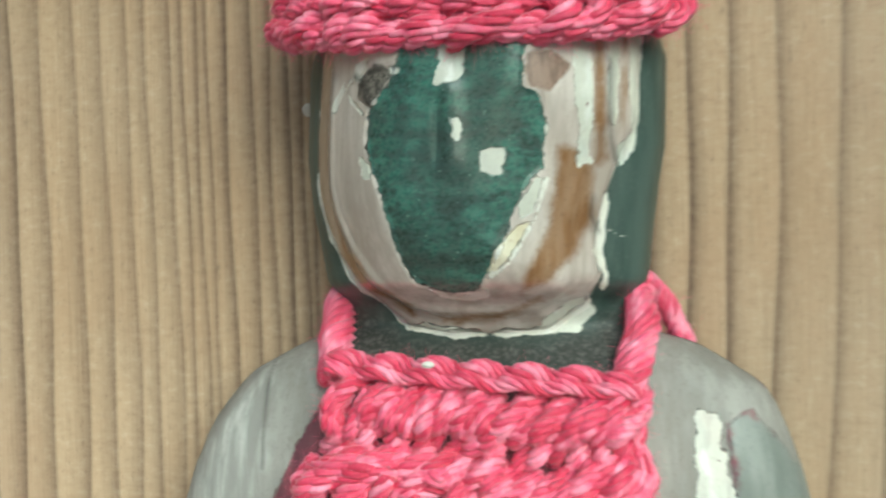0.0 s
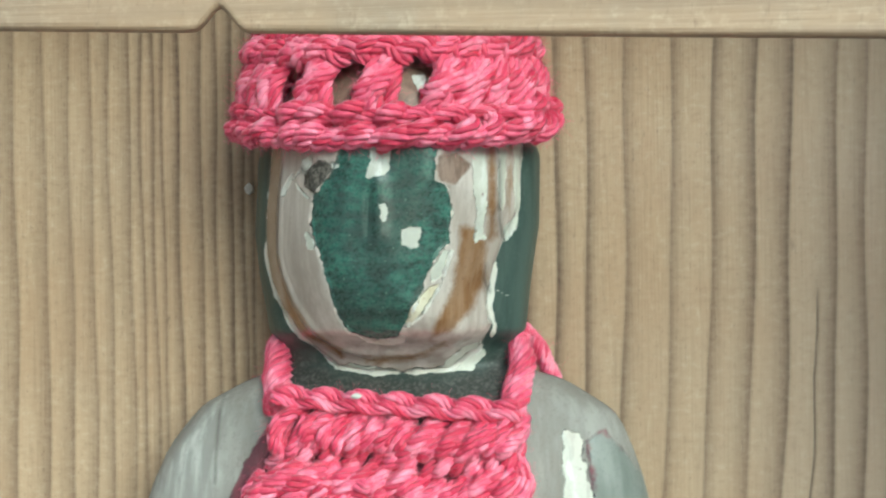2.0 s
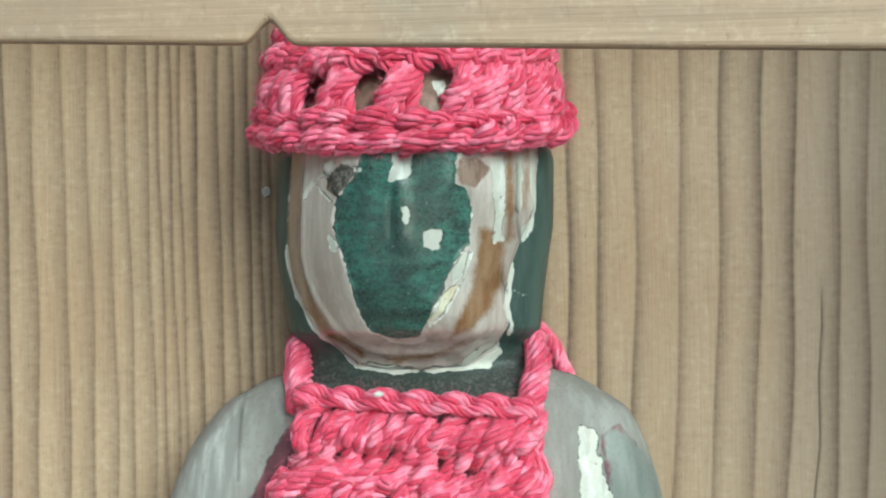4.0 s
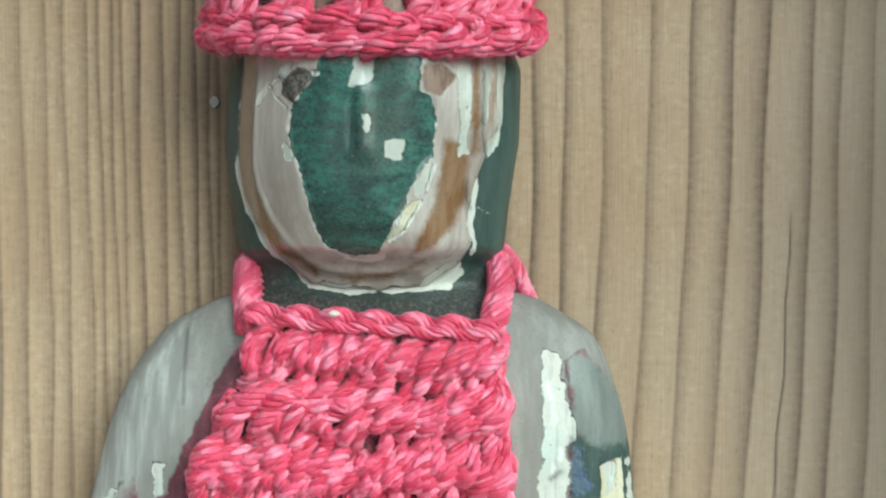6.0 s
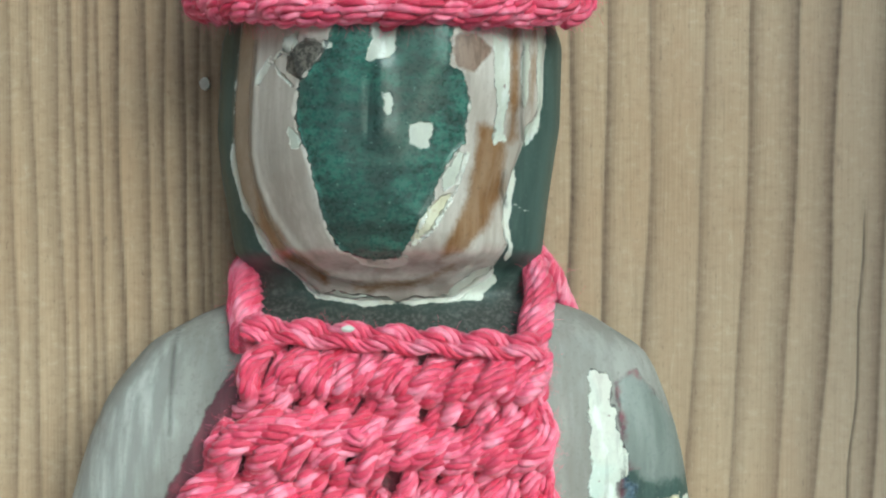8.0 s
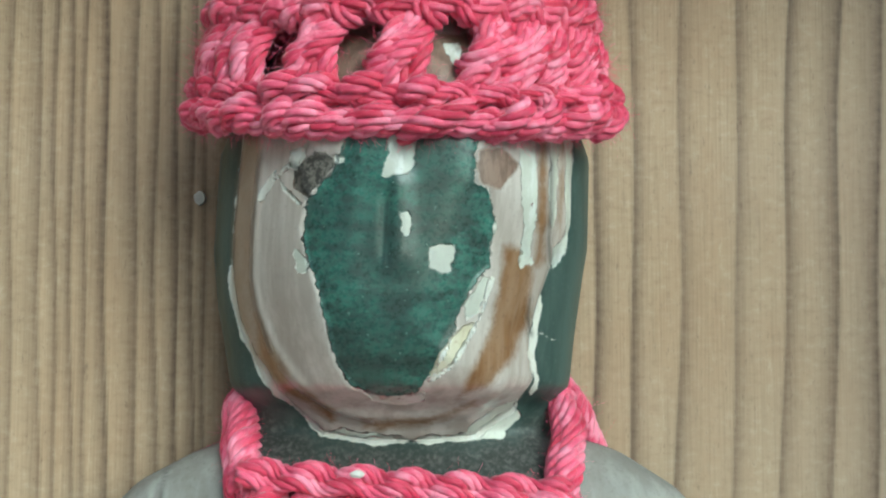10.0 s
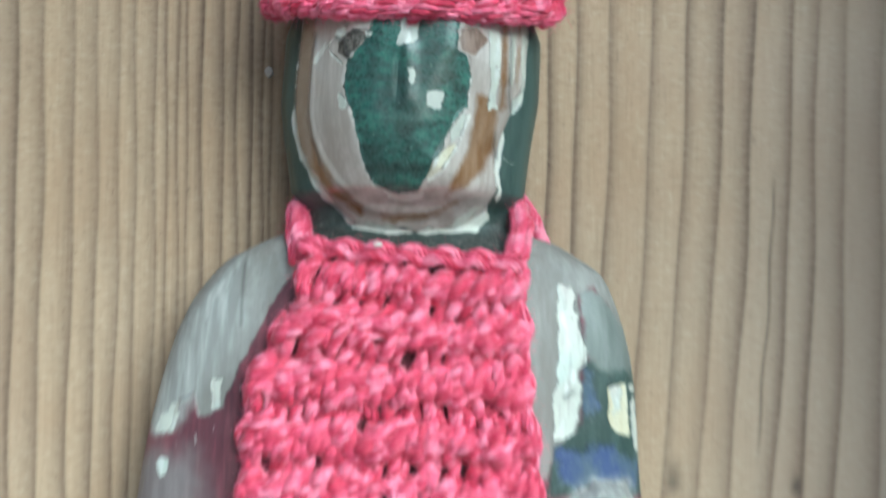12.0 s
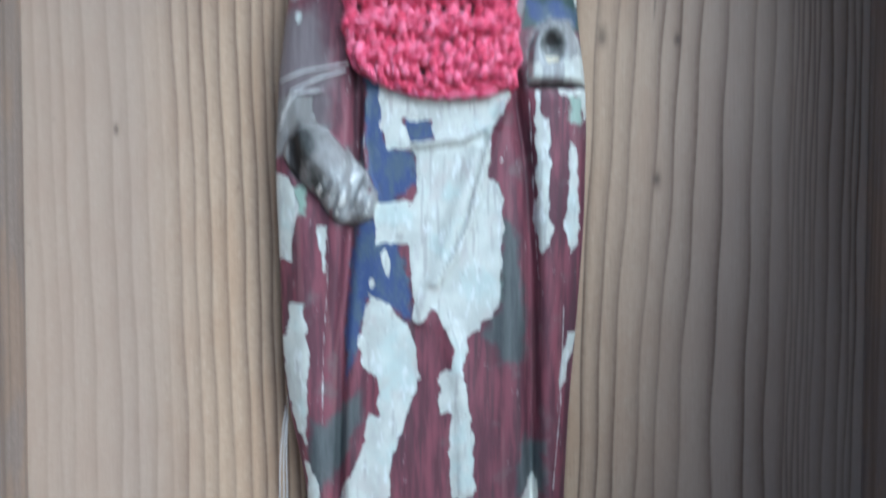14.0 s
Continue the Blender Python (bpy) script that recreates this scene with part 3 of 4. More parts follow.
layers["grey"] = np.minimum(layers["grey"], -inside(X, Z, [(35.6, -20), (39, -22), (45, -24.5), (52, -28), (52, -54), (29, -54), (30, -43), (35.5, -40)]))
patch("blue", (47.0, -15), (52, -15), (54, -30), (48.6, -29))
layers["grey"] = np.minimum(layers["grey"], -inside(X, Z, [(34.8, -12.5), (38.2, -11), (44, -18), (50, -28), (38.4, -27), (36.2, -21.8)]))
patch("sage", (34.6, -11.5), (38.2, -10), (46, -17), (52, -28), (38.4, -27.5), (35.9, -21.8))
layers["green"] = np.where((Z > -26) & (Z < -8), np.minimum(layers["green"], -1), layers["green"])
patch("haze", (-60, -46), (-42, -46), (-39, -58), (-36, -68), (-38, -88), (-60, -96))
patch("blue", (35.8, -26.9), (38.0, -27.6), (39.8, -35), (36.5, -37))
patch("blue", (30.5, -44), (40.8, -42.8), (48, -46), (48.0, -52), (31, -51))
patch("white", (30.6, -10.4), (33.9, -10.6), (36.4, -26.3), (35.2, -27.8), (34.8, -40.9), (30.0, -41.7), (30.6, -27.9))
patch("cream", (40.9, -31.2), (45.4, -30.4), (46.7, -42.2), (44.0, -40.8), (41.8, -39.3))
patch("white", (41.5, -31), (44.5, -31), (44.5, -36), (42.2, -36.5))
patch("white", (46.0, -31), (47.6, -31), (48.6, -44), (47.4, -45))
stroke("dark", 0.05, (-33.1, -5), (-33.2, -20))
stroke("dark", 0.2, (32.2, -33.2), (33.8, -32))
patch("grey", (-60, -78), (-50, -76), (-44, -77), (-42, -90), (-51.3, -91.9), (-60, -101))
for line in ([(-56, -71), (-47, -67.9), (-31, -65.5)], [(-56.3, -88), (-51.4, -74.6), (-41, -70.1), (-31.7, -67.7)], [(-55.4, -83.3), (-49.7, -75.2), (-41, -74.6)]):
    stroke("seam", 0.38, *line)
# the sleeve opening's inner shade, painted as a dark patch
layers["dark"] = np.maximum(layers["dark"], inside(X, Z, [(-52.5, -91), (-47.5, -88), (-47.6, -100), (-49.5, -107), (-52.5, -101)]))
layers["grey"] = np.maximum(layers["grey"], fist - 0.2)
layers["pale"] = np.maximum(layers["pale"], np.minimum(fist - 2.0, -103 - Z + 0.4 * (X + 40)))
# knuckle gaps coloured darker; pale crest lines are highlights painted in
layers["slate"] = np.maximum(layers["slate"], np.minimum(fist, 5 * (0.5 - ridge) * curled - 1))
layers["grey"] = np.minimum(layers["grey"], np.where((fist > 0) & (curled > 0.5), 5 * (ridge - 0.22), 50))
layers["line"] = np.maximum(layers["line"], np.where(curled > 0.6, 2.2 * (ridge - 1.0), -9))
patch("grey", *PALM)
patch("pale", *PALM)
patch("white", (31, -66), (35, -65), (35.5, -72.4), (30.6, -72.4))
patch("white", (44, -64), (52, -62), (52.6, -72.4), (43.5, -72.4))
layers["grey"] = np.minimum(layers["grey"], -inside(X, Z, [(36.5, -65.5), (43, -65), (43, -72.6), (36.3, -72.6)]))
# recess shade of the arm socket and saw cut, put into the colour
layers["dark"] = np.maximum(layers["dark"], 1.9 - np.hypot((X - 39.3), (Z + 57) * 0.85))
layers["dark"] = np.maximum(layers["dark"], np.where(X > 31.5, 0.55 - cut, -9))
layers["shade_mottle"] = np.maximum(layers["shade_mottle"], 3.9 - np.hypot((X - 39.8), (Z + 58.5) * 0.9))
stroke("dark", 0.35, (32.3, -58.5), (32.8, -58.2))
patch("cream", (37, -63.2), (41.5, -62.8), (42, -64.4), (38, -65))
# robe and sleeves
patch("white", (-20.5, -70), (4.8, -70), (25.5, -70), (25, -77), (18.6, -89.4), (17.1, -104.1), (22.6, -108.1), (22.6, -121.9), (21.7, -149.6), (10.8, -161.6), (4.8, -157.6), (-1.1, -150.7),
      (-8.1, -157.6), (-10.0, -127.9), (-11.0, -116.0), (-7.1, -108.1), (-8.0, -95.2), (-17.9, -94.6), (-19.9, -88.3))
layers["white"] = np.minimum(layers["white"], -inside(X, Z, [(-12.2, -84.6), (-2.1, -85.2), (-1.5, -91.5), (-9.4, -92.9)]))
patch("blue", (-12.8, -84.2), (-1.5, -84.6), (-0.9, -92.1), (-10, -93.5))
patch("blue", (-25, -70), (-19, -70), (-17.9, -94.6), (-8.0, -95.8), (-7.1, -106.1), (-15.0, -112.0), (-15.0, -116.0), (-23.5, -117.0), (-24.5, -108.1), (-25.9, -92.3))
patch("blue", (-27.5, -119), (-15.0, -122), (-8.1, -149.7), (-12.0, -155.6), (-17.0, -149.7), (-24.9, -147.7), (-26.9, -161.6), (-32.9, -179.6), (-33.5, -161.7), (-30.5, -131.8))
patch("white", (-21.9, -114.0), (-10.0, -113), (-9.0, -127.9), (-17.0, -127.9), (-21.9, -128.3))
patch("white", (-23.9, -145.7), (-17.0, -149.7), (-11.0, -156.0), (-7.1, -165.6), (-6.7, -175.5), (-12.0, -191.5), (-17.0, -207.5), (-18.0, -232), (-38.0, -232), (-35, -218), (-27.0, -201.5), (-24.0, -188.5),
      (-21.0, -189.5), (-21.4, -175.6), (-27.0, -171.6), (-27.9, -161.6))
patch("white", (-1.1, -150.7), (10.8, -161.6), (8.8, -171.5), (10.8, -185.4), (13.2, -201.4), (12.8, -218), (4.9, -219), (3.9, -201.4), (4.9, -188.4), (0.5, -188.5), (0.5, -173.5), (4.8, -172.5), (5.8, -163.6))
patch("white", (33.5, -74.4), (35.7, -74.4), (35.7, -83.3), (39.2, -84.3), (38.8, -119.9), (40.0, -121.9), (39.4, -127.9), (36.2, -130.9), (34.4, -121.9), (34.3, -94.2))
patch("white", (46.3, -92.1), (48.9, -94.1), (49.8, -127.9), (47.0, -130.9), (44.4, -121.9), (46.0, -108.0))
patch("white", (41.6, -73.9), (54, -73.9), (54, -83), (51, -85), (50.4, -76.4), (42.6, -76.0))
patch("mint", (45.5, -75.5), (50.5, -77), (50.5, -85), (46.5, -85))
patch("mint", (18.5, -139), (22.5, -139), (22, -150), (19.5, -148))
patch("white", (46.0, -160), (49, -160), (46.0, -172.2), (42.6, -185), (43.0, -172.2))
patch("white", (-60, -101.9), (-52.5, -105), (-48.8, -115.9), (-51.3, -121.9), (-52.4, -134.0), (-60, -134.0))
patch("white", (-43.2, -121.5), (-38.8, -121.9), (-39.1, -129.9), (-40.1, -140.5), (-41.5, -129.9))
patch("white", (-52.7, -149.2), (-47.7, -149.2), (-45.5, -166.3), (-46.5, -180.5), (-46.6, -200), (-49.8, -194.7), (-54.5, -180.5), (-56, -162.3), (-53.4, -158.3))
patch("white", (-20.6, -131), (-18.6, -130.5), (-16.8, -134.5), (-16.4, -140.6), (-18.2, -140.2), (-19.8, -136))
patch("white", (-24.2, -140.2), (-22.6, -139), (-21.8, -142.4), (-23.4, -144))
# darker mottle by the sleeve opening and wrist, shade put into the colour
patch("shade_mottle", (-49, -86), (-45, -87), (-41, -91), (-43, -96), (-46.5, -101), (-50, -98))
patch("shade_mottle", (-44, -101), (-40, -104), (-38.5, -110), (-42, -111), (-46, -107))
patch("slate", (22.5, -117.9), (27.7, -125.9), (31.5, -153.8), (31, -169.8), (22.8, -169.9), (16.8, -160), (21.8, -150.9))
patch("slate", (-45.5, -190.3), (-40.4, -192.3), (-27.3, -180.2), (-27.3, -190.2), (-35.4, -208.5), (-41.5, -216), (-45.9, -214))
patch("slate", (31, -196), (37, -200), (38, -216), (27, -218))
patch("mint", (-51.6, -108.5), (-46.8, -108.5), (-47, -118), (-50.3, -117.5))
patch("white", (-47, -206), (-43, -212), (-41, -222), (-47, -222))
patch("white", (32, -212), (35, -209), (36, -222), (29, -222))
patch("white", (21.5, -97.3), (22.9, -97.0), (23.1, -99), (22, -99.4))
stroke("seam", 0.16, (-38.6, -127), (-38.8, -140), (-40.5, -165), (-41, -192))
stroke("seam", 0.16, (31.8, -78), (32.8, -95), (34.4, -125), (35.4, -140))
stroke("seam", 0.16, (-24.8, -76.5), (-25.9, -94.2), (-23.9, -108.1))
# dark lines along the apron folds put their crease shade into the colour
stroke("dark", -0.1, (18.0, -91), (11.8, -112), (10.4, -122), (5.4, -132), (-1.6, -142))
stroke("dark", -0.2, (24, -77), (19.8, -87), (8.8, -92.2), (-7, -94.2))
stroke("dark", -0.2, (3, -150), (5, -158), (7.5, -165))
stroke("seam", 0.16, (44.5, -150), (43.6, -185), (41, -215))
layers["fray"] = 1.0 + 0.8 * rise(-Z, 0, 12)
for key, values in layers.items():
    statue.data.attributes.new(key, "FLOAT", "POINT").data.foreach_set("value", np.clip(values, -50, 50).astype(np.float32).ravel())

# crochet: every strand is five plies twisted round a soft path
def smooth_path(points, step=0.62):
    p = np.array(points, float)
    q = np.concatenate([2 * p[:1] - p[1:2], p, 2 * p[-1:] - p[-2:-1]])
    out = []
    for a, b, c, d in zip(q[:-3], q[1:-2], q[2:-1], q[3:]):
        t = np.linspace(0, 1, max(2, int(np.linalg.norm(c - b) / step) + 1), endpoint=False)[:, None]
        out.append(0.5 * (2 * b + (c - a) * t + (2 * a - 5 * b + 4 * c - d) * t ** 2 + (3 * b - a - 3 * c + d) * t ** 3))
    return np.concatenate(out + [p[-1:]])


def strands(paths, radius, sides=5, pitch=8.5, seed=0):
    """Vertices and faces of all the strands that follow the paths, in metres."""
    rng = np.random.default_rng(seed)
    vs, fs, total, marks = [], [], 0, []
    turn = np.arange(sides) * 2 * np.pi / sides
    for points in paths:
        p = smooth_path(points)
        t = np.gradient(p, axis=0)
        t /= np.linalg.norm(t, axis=1)[:, None] + 1e-9
        side = np.cross(t, (0.13, 1.0, 0.09))
        side /= np.linalg.norm(side, axis=1)[:, None] + 1e-9
        up = np.cross(side, t)
        run = np.concatenate([[0], np.cumsum(np.linalg.norm(np.diff(p, axis=0), axis=1))])
        r = radius * rng.uniform(0.9, 1.1) * (1 + 0.08 * np.sin(run * 0.9 + rng.uniform(0, 6)))
        begin = rng.uniform(0, 6)
        for ply in range(5):
            a = begin + ply * 2 * np.pi / 5 - run * 2 * np.pi / pitch
            mid = p + (0.62 * r)[:, None] * (np.cos(a)[:, None] * side + np.sin(a)[:, None] * up)
            ends = np.ones(len(p))
            ends[0] = ends[-1] = 0.3
            ring = mid[:, None] + (0.47 * r * ends)[:, None, None] * (np.cos(turn)[None, :, None] * side[:, None] + np.sin(turn)[None, :, None] * up[:, None])
            k = np.arange(len(p) * sides).reshape(len(p), sides) + total
            n2 = np.roll(k, -1, 1)
            vs.append(ring.reshape(-1, 3))
            marks.append(np.stack([np.tile(np.cos(turn), len(p)), np.tile(np.sin(turn), len(p)), np.repeat(run, sides)], -1))
            fs += np.stack([k[:-1], n2[:-1], n2[1:], k[1:]], -1).reshape(-1, 4).tolist() + [k[0][::-1].tolist(), k[-1].tolist()]
            total += len(p) * sides
    return np.concatenate(vs) * MM, fs, np.concatenate(marks)


def knit(name, paths, radius, parent, seed=0, label=""):
    v, f, marks = strands(paths, radius, seed=seed)
    ob = link_mesh(name, v.tolist(), f, yarn_wool, parent)
    for key, values in zip(("across", "over", "run"), marks.T):
        ob.data.attributes.new(key, "FLOAT", "POINT").data.foreach_set("value", values.astype(np.float32))
    return tagged(ob, label)


def fuzz(parent, count, seed, thick=0.000019, reach=0.0022):
    """Loose fibres standing off the strands of a knitted thing."""
    rng = np.random.default_rng(seed)
    pool = np.concatenate([np.array([v.co for v in o.data.vertices]) for o in parent.children])
    at = pool[rng.integers(0, len(pool), count)]
    way = rng.normal(size=(count, 3)) + (0, -0.35, 0)
    way /= np.linalg.norm(way, axis=1)[:, None]
    curl = rng.normal(size=(count, 3)) * 0.6
    wide = np.cross(way, rng.normal(size=(count, 3)))
    wide *= thick / np.linalg.norm(wide, axis=1)[:, None]
    size = rng.uniform(0.0005, reach, count)[:, None]
    steps = [at + size * (way * t + curl * t * t * 0.7) for t in (0.0, 0.35, 0.7, 1.0)]
    v = np.stack([q + s2 * wide for q in steps for s2 in (-1, 1)], 1).reshape(-1, 3)
    k = np.arange(count)[:, None] * 8
    f = np.concatenate([k + np.array([[a, a + 1, a + 3, a + 2]]) for a in (0, 2, 4)]).tolist()
    return tagged(link_mesh("fuzz", v.tolist(), f, yarn_wool, parent), kind="stuff")


def chest(x, z):
    """How far forward the statue's front lies under the bib."""
    a, b2, f2 = along(min(z, -5), SL), along(min(z, -5), SR), along(min(z, -6), FRONT)
    w = np.clip(np.abs(x - (a + b2) / 2) / ((b2 - a) / 2), 0, 0.98)
    return -12 - f2 * (1 - w ** 2.5) ** 0.4


bib = tagged(new("bib"), "bright red crocheted woollen bib tied round the statue's neck", "bib")
BL = [(-78, -10), (-76, -14), (-72, -22), (-68.7, -26), (-60, -30.5), (-52, -31), (-36, -30.8), (-28, -28.5), (-22, -25), (-13, -21), (-2, -21.5)]
BR = [(-78, 12), (-76, 22), (-73, 25.5), (-62, 26.6), (-45, 25.6), (-28, 23.3), (-5, 22.2), (-2, 22)]


def on_bib(t, z, off):
    """A place on the bib: t from its one edge to the other."""
    a, b2 = np.interp(z, *zip(*BL)), np.interp(z, *zip(*BR))
    a, b2 = a - 0.9 * math.sin(z * 0.571 + 0.6), b2 + 0.6 * math.sin(z * 0.571 + 0.2)
    x = a + t * (b2 - a)
    return (x, chest(x, z - 0) - off, z)


rng = np.random.default_rng(11)
tops = [-6.2, -16.5, -27.0, -38.0, -48.5, -59.0, -71.5]
LEGS = (((-0.45, -0.05, -0.2), (-0.36, 0.08, 2.2), (-0.14, 0.26, 4.3), (0.10, 0.48, 3.6), (0.28, 0.62, 1.6), (0.36, 0.74, -0.2)),
        ((0.06, -0.06, -0.2), (0.14, 0.06, 1.8), (0.30, 0.22, 3.6), (0.46, 0.42, 2.6), (0.58, 0.58, 1.0), (0.64, 0.72, -0.4)),
        ((-0.40, 0.50, -0.2), (-0.26, 0.60, 2.6), (-0.02, 0.76, 4.4), (0.22, 0.92, 2.8), (0.34, 1.04, -0.2)),
        ((0.02, 0.54, -0.2), (0.20, 0.66, 2.2), (0.42, 0.82, 3.6), (0.60, 0.95, 2.0), (0.68, 1.04, -0.2)))
GAPS = ((-13, -21.6), (-5.2, -22.0), (0.6, -26), (-8.3, -38.7), (-3.9, -53.6), (-5.2, -69.0), (-18, -10), (4, -53))


def parted(q):
    """Strands bulge round the small holes of the crochet."""
    x, y, z = q
    for gx2, gz2 in GAPS:
        d = math.hypot(x - gx2, (z - gz2) * 0.8)
        if d < 2.7:
            x, z = gx2 + (x - gx2) * 2.7 / (d + 0.05), gz2 + (z - gz2) * 2.7 / (d + 0.05)
    return x, y, z


for r in range(6):
    hi, lo = tops[r], tops[r + 1] - 0.6
    count = [9, 9, 11, 11, 11, 10][r]
    lean_row = (1.0, 0.7, 0.15, 0.9, 1.0, 0.5)[r]
    for i in range(count):
        t0, p = (i + 0.5 + (0.22 if r % 2 else -0.08)) / count, 1 / count
        up, down = hi + rng.uniform(-1.1, 0.8), lo + rng.uniform(-1.0, 1.0)
        sag = -2.2 * t0 * (1 - t0) * (r / 5) - 1.6 * t0 * (1 - r / 6)
        swell, tilt = rng.uniform(0.72, 1.18), lean_row + rng.uniform(-0.35, 0.35)
        paths = []
        for leg in LEGS:
            at_x = leg[2][0]
            nudge = rng.uniform(-0.22, 0.22, 2)
            paths.append([on_bib(np.clip(t0 + (at_x + (a - at_x) * tilt + nudge[0]) * p, -0.01, 1.01), down + (v + 0.5 * nudge[1]) * (up - down) + sag, w * swell * 0.8) for a, v, w in leg])
        # puffy slanting lobes along the head of each row
        for k in range(9 if r == 5 else 6):
            a0, v0 = (k % 3 - 1) * 0.33 + rng.uniform(-0.10, 0.10), rng.uniform(0.48, 0.70) + (0.26 if k < 3 and r else 0.04 if k < 6 else -0.34)
            slant = rng.uniform(0.10, 0.42)
            tall, high = rng.uniform(0.13, 0.20), rng.uniform(4.2, 6.0)
            paths.append([on_bib(np.clip(t0 + (a0 + slant * q) * p, 0.0, 1.0), down + (v0 + tall * q) * (up - down) + sag, high * w) for q, w in ((-1.1, 0.3), (-0.7, 0.85), (0, 1.0), (0.7, 0.8), (1.1, 0.3))])
        paths = [[parted(q) for q in path] for path in paths]
        knit("stitch", paths, 1.36 * rng.uniform(0.9, 1.1), bib, seed=r * 20 + i)
top = [on_bib(t, -3.2 - 2.6 * t + 0.35 * np.sin(t * 40), 3.4 + 0.6 * np.sin(t * 40 + 1)) for t in np.linspace(-0.03, 1.0, 42)]
under = [on_bib(t, -4.8 - 2.6 * t + 0.45 * np.cos(t * 40), 4.0 + 0.6 * np.cos(t * 40)) for t in np.linspace(-0.03, 1.0, 42)]
knit("top_cord", [top], 1.2, bib, 21)
knit("top_cord", [under], 1.2, bib, 25)
ring = [on_bib(0.0, z, 1.6) for z in np.linspace(-18, -68, 26)]
ring += [on_bib(t, z, 1.9) for t, z in ((0.02, -71), (0.08, -73.5), (0.22, -75), (0.4, -76.2), (0.6, -76.6), (0.8, -75.2), (0.92, -73.5), (0.985, -71))]
ring += [on_bib(1.0, z, 1.5) for z in np.linspace(-67, -8, 30)]
wave = [(x - 0.8 * np.sin(i * 1.9), y - 0.9 * np.cos(i * 1.9), z + 0.6 * np.cos(i * 1.9)) for i, (x, y, z) in enumerate(ring)]
wave2 = [(x + 0.8 * np.sin(i * 1.9), y + 0.8 * np.cos(i * 1.9) - 0.8, z - 0.6 * np.cos(i * 1.9) + 0.9) for i, (x, y, z) in enumerate(ring)]
knit("border_cord", [wave], 1.2, bib, 22)
knit("border_cord", [wave2], 1.2, bib, 26)
low = [on_bib(t, -75.2 - 1.2 * np.sin(t * 3.14) + 0.5 * np.sin(t * 44), 3.0 + 0.5 * np.cos(t * 44)) for t in np.linspace(0.12, 0.93, 34)]
low2 = [on_bib(t, -72.6 - 1.2 * np.sin(t * 3.14) + 0.5 * np.cos(t * 44), 3.2 + 0.5 * np.sin(t * 44)) for t in np.linspace(0.06, 0.96, 36)]
knit("lower_cord", [low], 1.25, bib, 23)
knit("lower_cord", [low2], 1.25, bib, 27)
for sx, seed in ((-1, 31), (1, 32)):
    line = [(21.0 * sx, -24.0, -6), (22.2 * sx, -20.0, -2), (23.0 * sx, -15.5, 2.4), (23.2 * sx, -11.5, 5.6), (22.6 * sx, -8.5, 5.8), (22.4 * sx, -6, 3), (22.5 * sx, -4.5, -1), (19 * sx, -2.6, -2)]
    if sx > 0:
        line = [(21.0, -24.5, -7), (22.4, -22, -2.5), (23.4, -18, 2.4), (22.4, -14, 6.2), (23.8, -10.5, 7.0), (26.2, -8, 3.2), (28.0, -6, -2.4), (20, -2.6, -3.5)]
    second = [(x + 0.9 * sx, y + 0.8, z - 1.0) for x, y, z in line[:-1]] + [(line[-1][0], -2.4, line[-1][2] + 1.8)]
    for strand in (line, second, [(x - 0.9 * sx, y + 1.2, z + 0.2) for x, y, z in line[:5]]):
        knit("strap", [strand], 1.7, bib, seed)
for x in bib.children:
    for v in x.data.vertices:
        v.co.z += 0.300
fuzz(bib, 120000, 5, 0.000015, 0.0020)

cap = tagged(new("cap"), "bright red crocheted woollen cap pulled over the statue's head", "cap")


def on_cap(angle, z, off=0.0):
    """A place on the cap: angle in degrees from straight ahead, to the right."""
    wide = np.interp(z, (340, 346, 352, 360, 368, 374, 378), (27.4, 26.8, 25.2, 23.4, 20, 12, 2))
    deep = np.interp(z, (340, 346, 352, 360, 368, 374, 378), (16.2, 16.2, 16, 15, 13, 8, 1))
    a = radians(angle)
    return (-0.3 + (wide + off) * math.sin(a), -18.6 - (deep + off) * math.cos(a), z + 4.0 * (1 - math.cos(a)) * np.clip((384 - z) / 40, 0, 1))


def each(name, groups, radius, seed):
    for k, paths in enumerate(groups):
        knit(name, paths, radius, cap, seed * 100 + k)


def cap_row(posts, lo, hi, seed, radius=1.3, bend=5.0):
    rng = np.random.default_rng(seed)
    paths = []
    for a in posts:
        j = rng.uniform(-3.0, 3.0, 6)
        paths.append([])
        paths[-1].append([on_cap(a - bend + j[0], lo, -0.6), on_cap(a - 2.5 + j[1], lo + 0.2 * (hi - lo), 1.2), on_cap(a + j[2], lo + 0.55 * (hi - lo), 2.0), on_cap(a + 2.5, lo + 0.85 * (hi - lo), 1.5), on_cap(a + bend + j[3], hi + 0.6, 0.0)])
        paths[-1].append([on_cap(a + 2.5 + j[4], lo, -0.4), on_cap(a + 3.5, lo + 0.25 * (hi - lo), 0.8), on_cap(a + 4.0 + j[5], lo + 0.6 * (hi - lo), 1.3), on_cap(a + 7, hi + 0.2, 0.6)])
        paths[-1].append([on_cap(a - 5, lo + 0.35 * (hi - lo), -0.4), on_cap(a - 1.0, lo + 0.48 * (hi - lo), 2.2), on_cap(a + 4.5, lo + 0.75 * (hi - lo), 1.4), on_cap(a + 6.0, hi, -0.4)])
    return paths


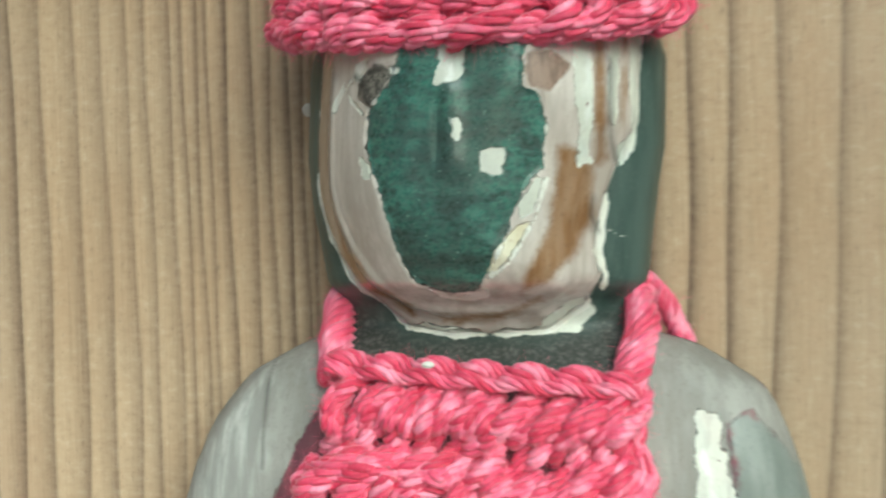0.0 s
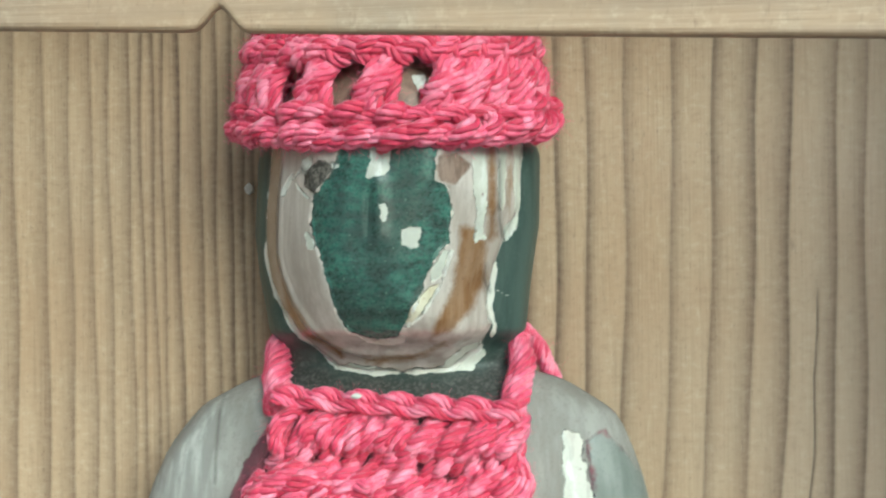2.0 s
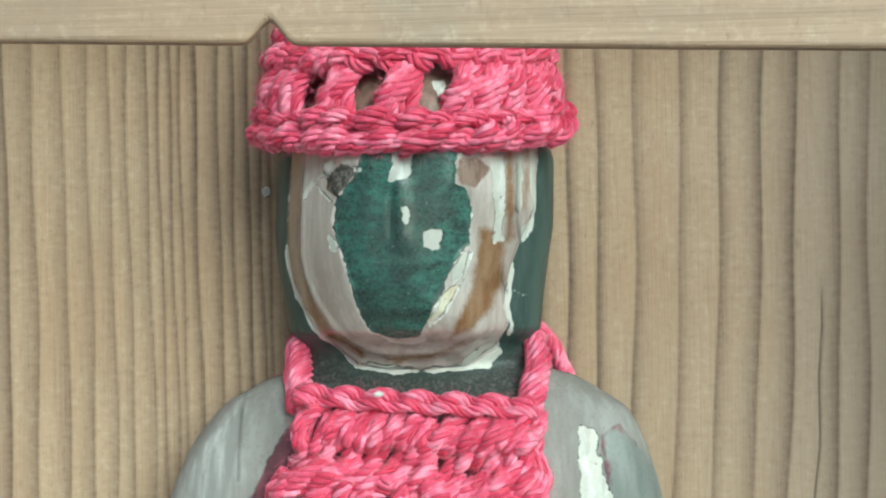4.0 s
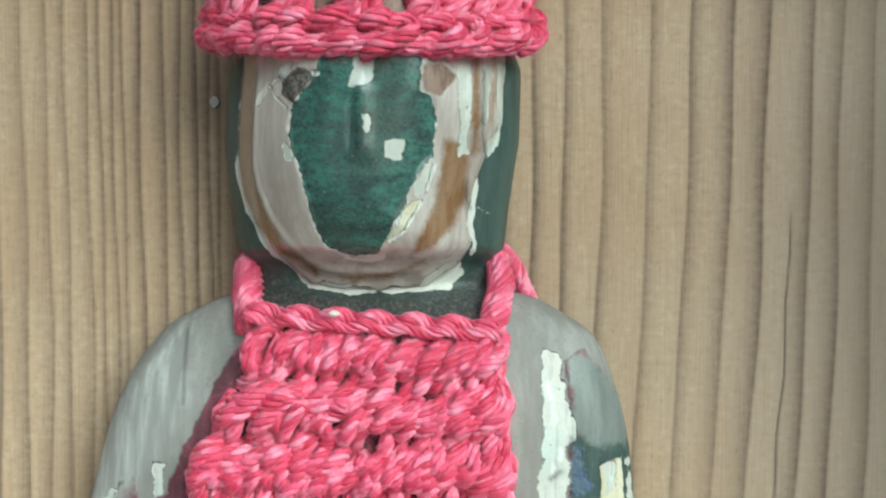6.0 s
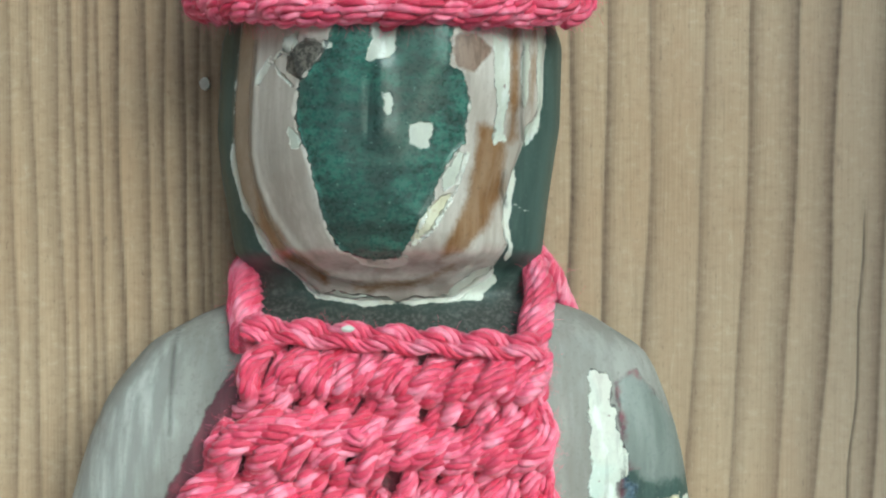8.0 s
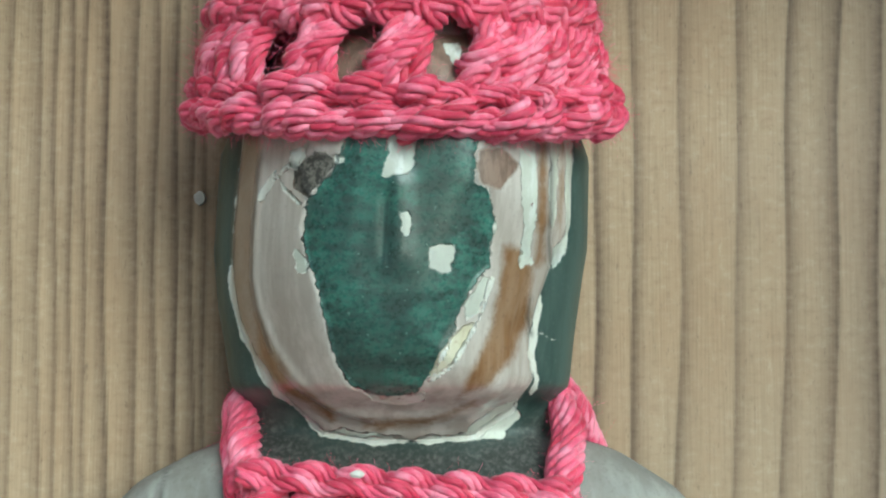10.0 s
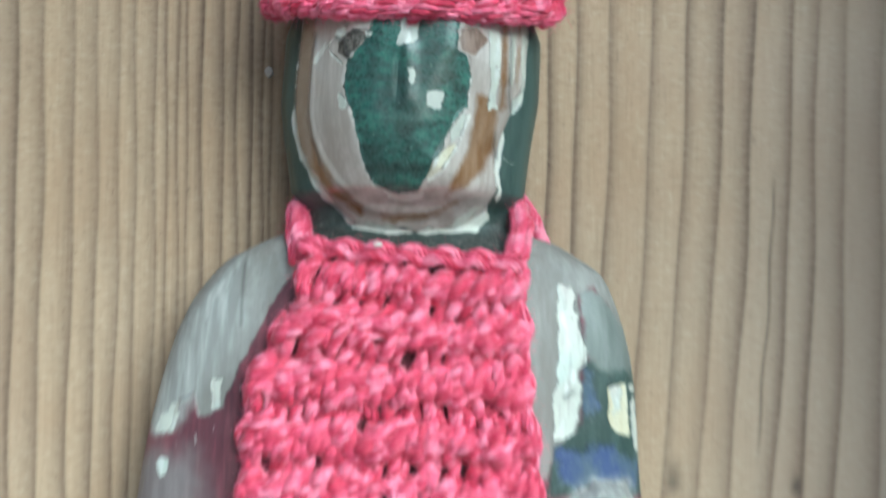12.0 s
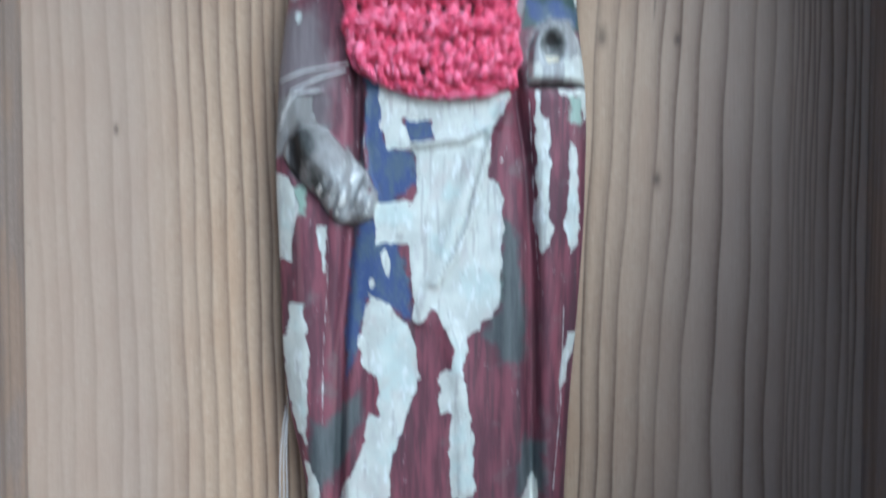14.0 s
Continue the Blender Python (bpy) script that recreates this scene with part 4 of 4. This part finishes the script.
def cap_chain(z, seed, radius_off=1.2, step=8.5, lift=1.0):
    rng = np.random.default_rng(seed)
    a, paths = -180.0, []
    while a < 180:
        j = rng.uniform(-0.35, 0.35, 4)
        paths.append([])
        paths[-1].append([on_cap(a - step * 0.7, z - lift + j[0], radius_off - 1.0), on_cap(a - step * 0.2, z - lift * 0.2 + j[1], radius_off + 0.7), on_cap(a + step * 0.4, z + lift + j[2], radius_off + 0.8), on_cap(a + step * 0.95, z + lift * 0.4 + j[3], radius_off - 0.9)])
        paths[-1].append([on_cap(a - step * 0.5, z + lift + j[1], radius_off - 0.8), on_cap(a, z + lift * 0.9 + j[2], radius_off + 0.4), on_cap(a + step * 0.6, z - lift + j[0], radius_off + 0.2), on_cap(a + step, z - lift, radius_off - 0.8)])
        a += step
    return paths


def braid(z, off, seed, turns=23):
    out = []
    for k in range(3):
        out.append([on_cap(a, z + 0.95 * math.sin(radians(a) * turns + k * 2.094) + 0.35 * math.sin(radians(a) * 5 + seed), off + 0.95 * math.cos(radians(a) * turns + k * 2.094)) for a in np.linspace(-180, 180, 150)])
    return out


each("rim_cord", [[q] for q in braid(341.3, 0.9, 1, 19)], 1.3, 41)
lower = [-68, -57, -49, -28.5, -24.5, -4.5, -0.5, 21, 26, 31.5, 38.5, 46, 54.5, 64, 76] + list(range(90, 290, 11))
each("stitch", cap_row(lower, 344.6, 355.2, 51), 1.5, 42)
each("chain_stitch", cap_chain(344.6, 61, 0.7, 13.5, 0.8), 1.1, 43)
each("chain_stitch", cap_chain(356.2, 62, 1.4, 12, 1.2), 1.45, 44)
each("stitch", cap_row(list(np.arange(-180, 180, 12.5)), 357.4, 365.5, 52), 1.5, 45)
each("chain_stitch", cap_chain(366.0, 63, 0.9, 12, 1.1), 1.4, 46)
each("stitch", cap_row(list(np.arange(-180, 180, 24)), 367, 376, 53, bend=12), 1.9, 47)
rng = np.random.default_rng(71)
loops = []
for a in np.arange(-180, 180, 7.4):
    for z, tall in ((341.8, 1.2), (345.2, 1.0), (356.8, 1.8), (366.3, 1.5)):
        if rng.random() < (0.45 if z > 345 else 0.7):
            a2, s2, h2 = a + rng.uniform(-2.5, 2.5), rng.uniform(3.0, 5.0), rng.uniform(2.8, 4.0)
            z2, t2 = z + rng.uniform(-0.7, 0.7), tall * rng.uniform(0.6, 1.3)
            loops.append([[on_cap(a2 + s2 * q, z2 + t2 * q, h2 * w - 0.6) for q, w in ((-1.3, 0.1), (-0.8, 0.8), (0, 1.0), (0.8, 0.75), (1.3, 0.1))]])
each("loop", loops, 1.4, 49)
knit("crown", [[on_cap(a, 373 + a / 720 * 4.5, 0.4) for a in np.linspace(0, 720, 60)]], 1.9, cap, 48)
fuzz(cap, 130000, 6, 0.000016, 0.0022)

# small things: a paint flake on the board, and pale threads beside the robe
flake_white, n, l, b = material("old_white_flake", 0.6)
l.new(mixed(n, l, ranged(n, l, noisy(n, l, 900), 0.4, 0.7), (0.62, 0.58, 0.52), (0.74, 0.71, 0.66)), b.inputs["Base Color"])


def flake(x, z, w, h, seed):
    rng = np.random.default_rng(seed)
    bm = bmesh.new()
    f = bm.faces.new([bm.verts.new(((x + w * rng.uniform(0.7, 1.1) * math.cos(a)) * MM, -0.0012, (z + h * rng.uniform(0.7, 1.1) * math.sin(a)) * MM)) for a in np.linspace(0, 2 * np.pi, 11, endpoint=False)])
    for v in [e for e in bmesh.ops.extrude_face_region(bm, geom=[f])["geom"] if isinstance(e, bmesh.types.BMVert)]:
        v.co.y = 0.0002
    bmesh.ops.recalc_face_normals(bm, faces=bm.faces[:])
    return tagged(part("paint_flake", bm, flake_white), "small chip of white paint stuck to the board", "paint chip", "chips on the board")


flake(-32.0, 335.4, 0.95, 1.3, 1)
bm = bmesh.new()
bmesh.ops.create_icosphere(bm, subdivisions=2, radius=0.0006)
for v in bm.verts:
    v.co = Vector((v.co.x * 1.7, v.co.y * 0.6, v.co.z * 0.8)) + 0.00015 * noise.noise_vector(v.co * 2500) + Vector((-0.0059, -0.0288, 0.2966))
tagged(part("lint_speck", bm, flake_white), "tiny white speck of lint on the bib's top edge", "lint")
thread_mat, n, l, b = material("pale_thread", 0.7)
l.new(mixed(n, l, noisy(n, l, 800), (0.55, 0.53, 0.48), (0.72, 0.70, 0.66)), b.inputs["Base Color"])
tuft = tagged(new("thread_tuft"), "few pale loose threads hanging beside the robe", "thread")
for k, (dx, dz) in enumerate(((0, 0), (1.1, -3), (2.0, 4))):
    v, f, marks = strands([[(-55.5 + dx * 0.4, -9, 112 + dz), (-57.2 + dx, -10, 96), (-57.6 + dx * 1.3, -10, 80), (-57.0 + dx, -9, 60), (-56 + dx, -8, 44)]], 0.22, 5, 4, k)
    link_mesh("strand", v.tolist(), f, thread_mat, tuft)
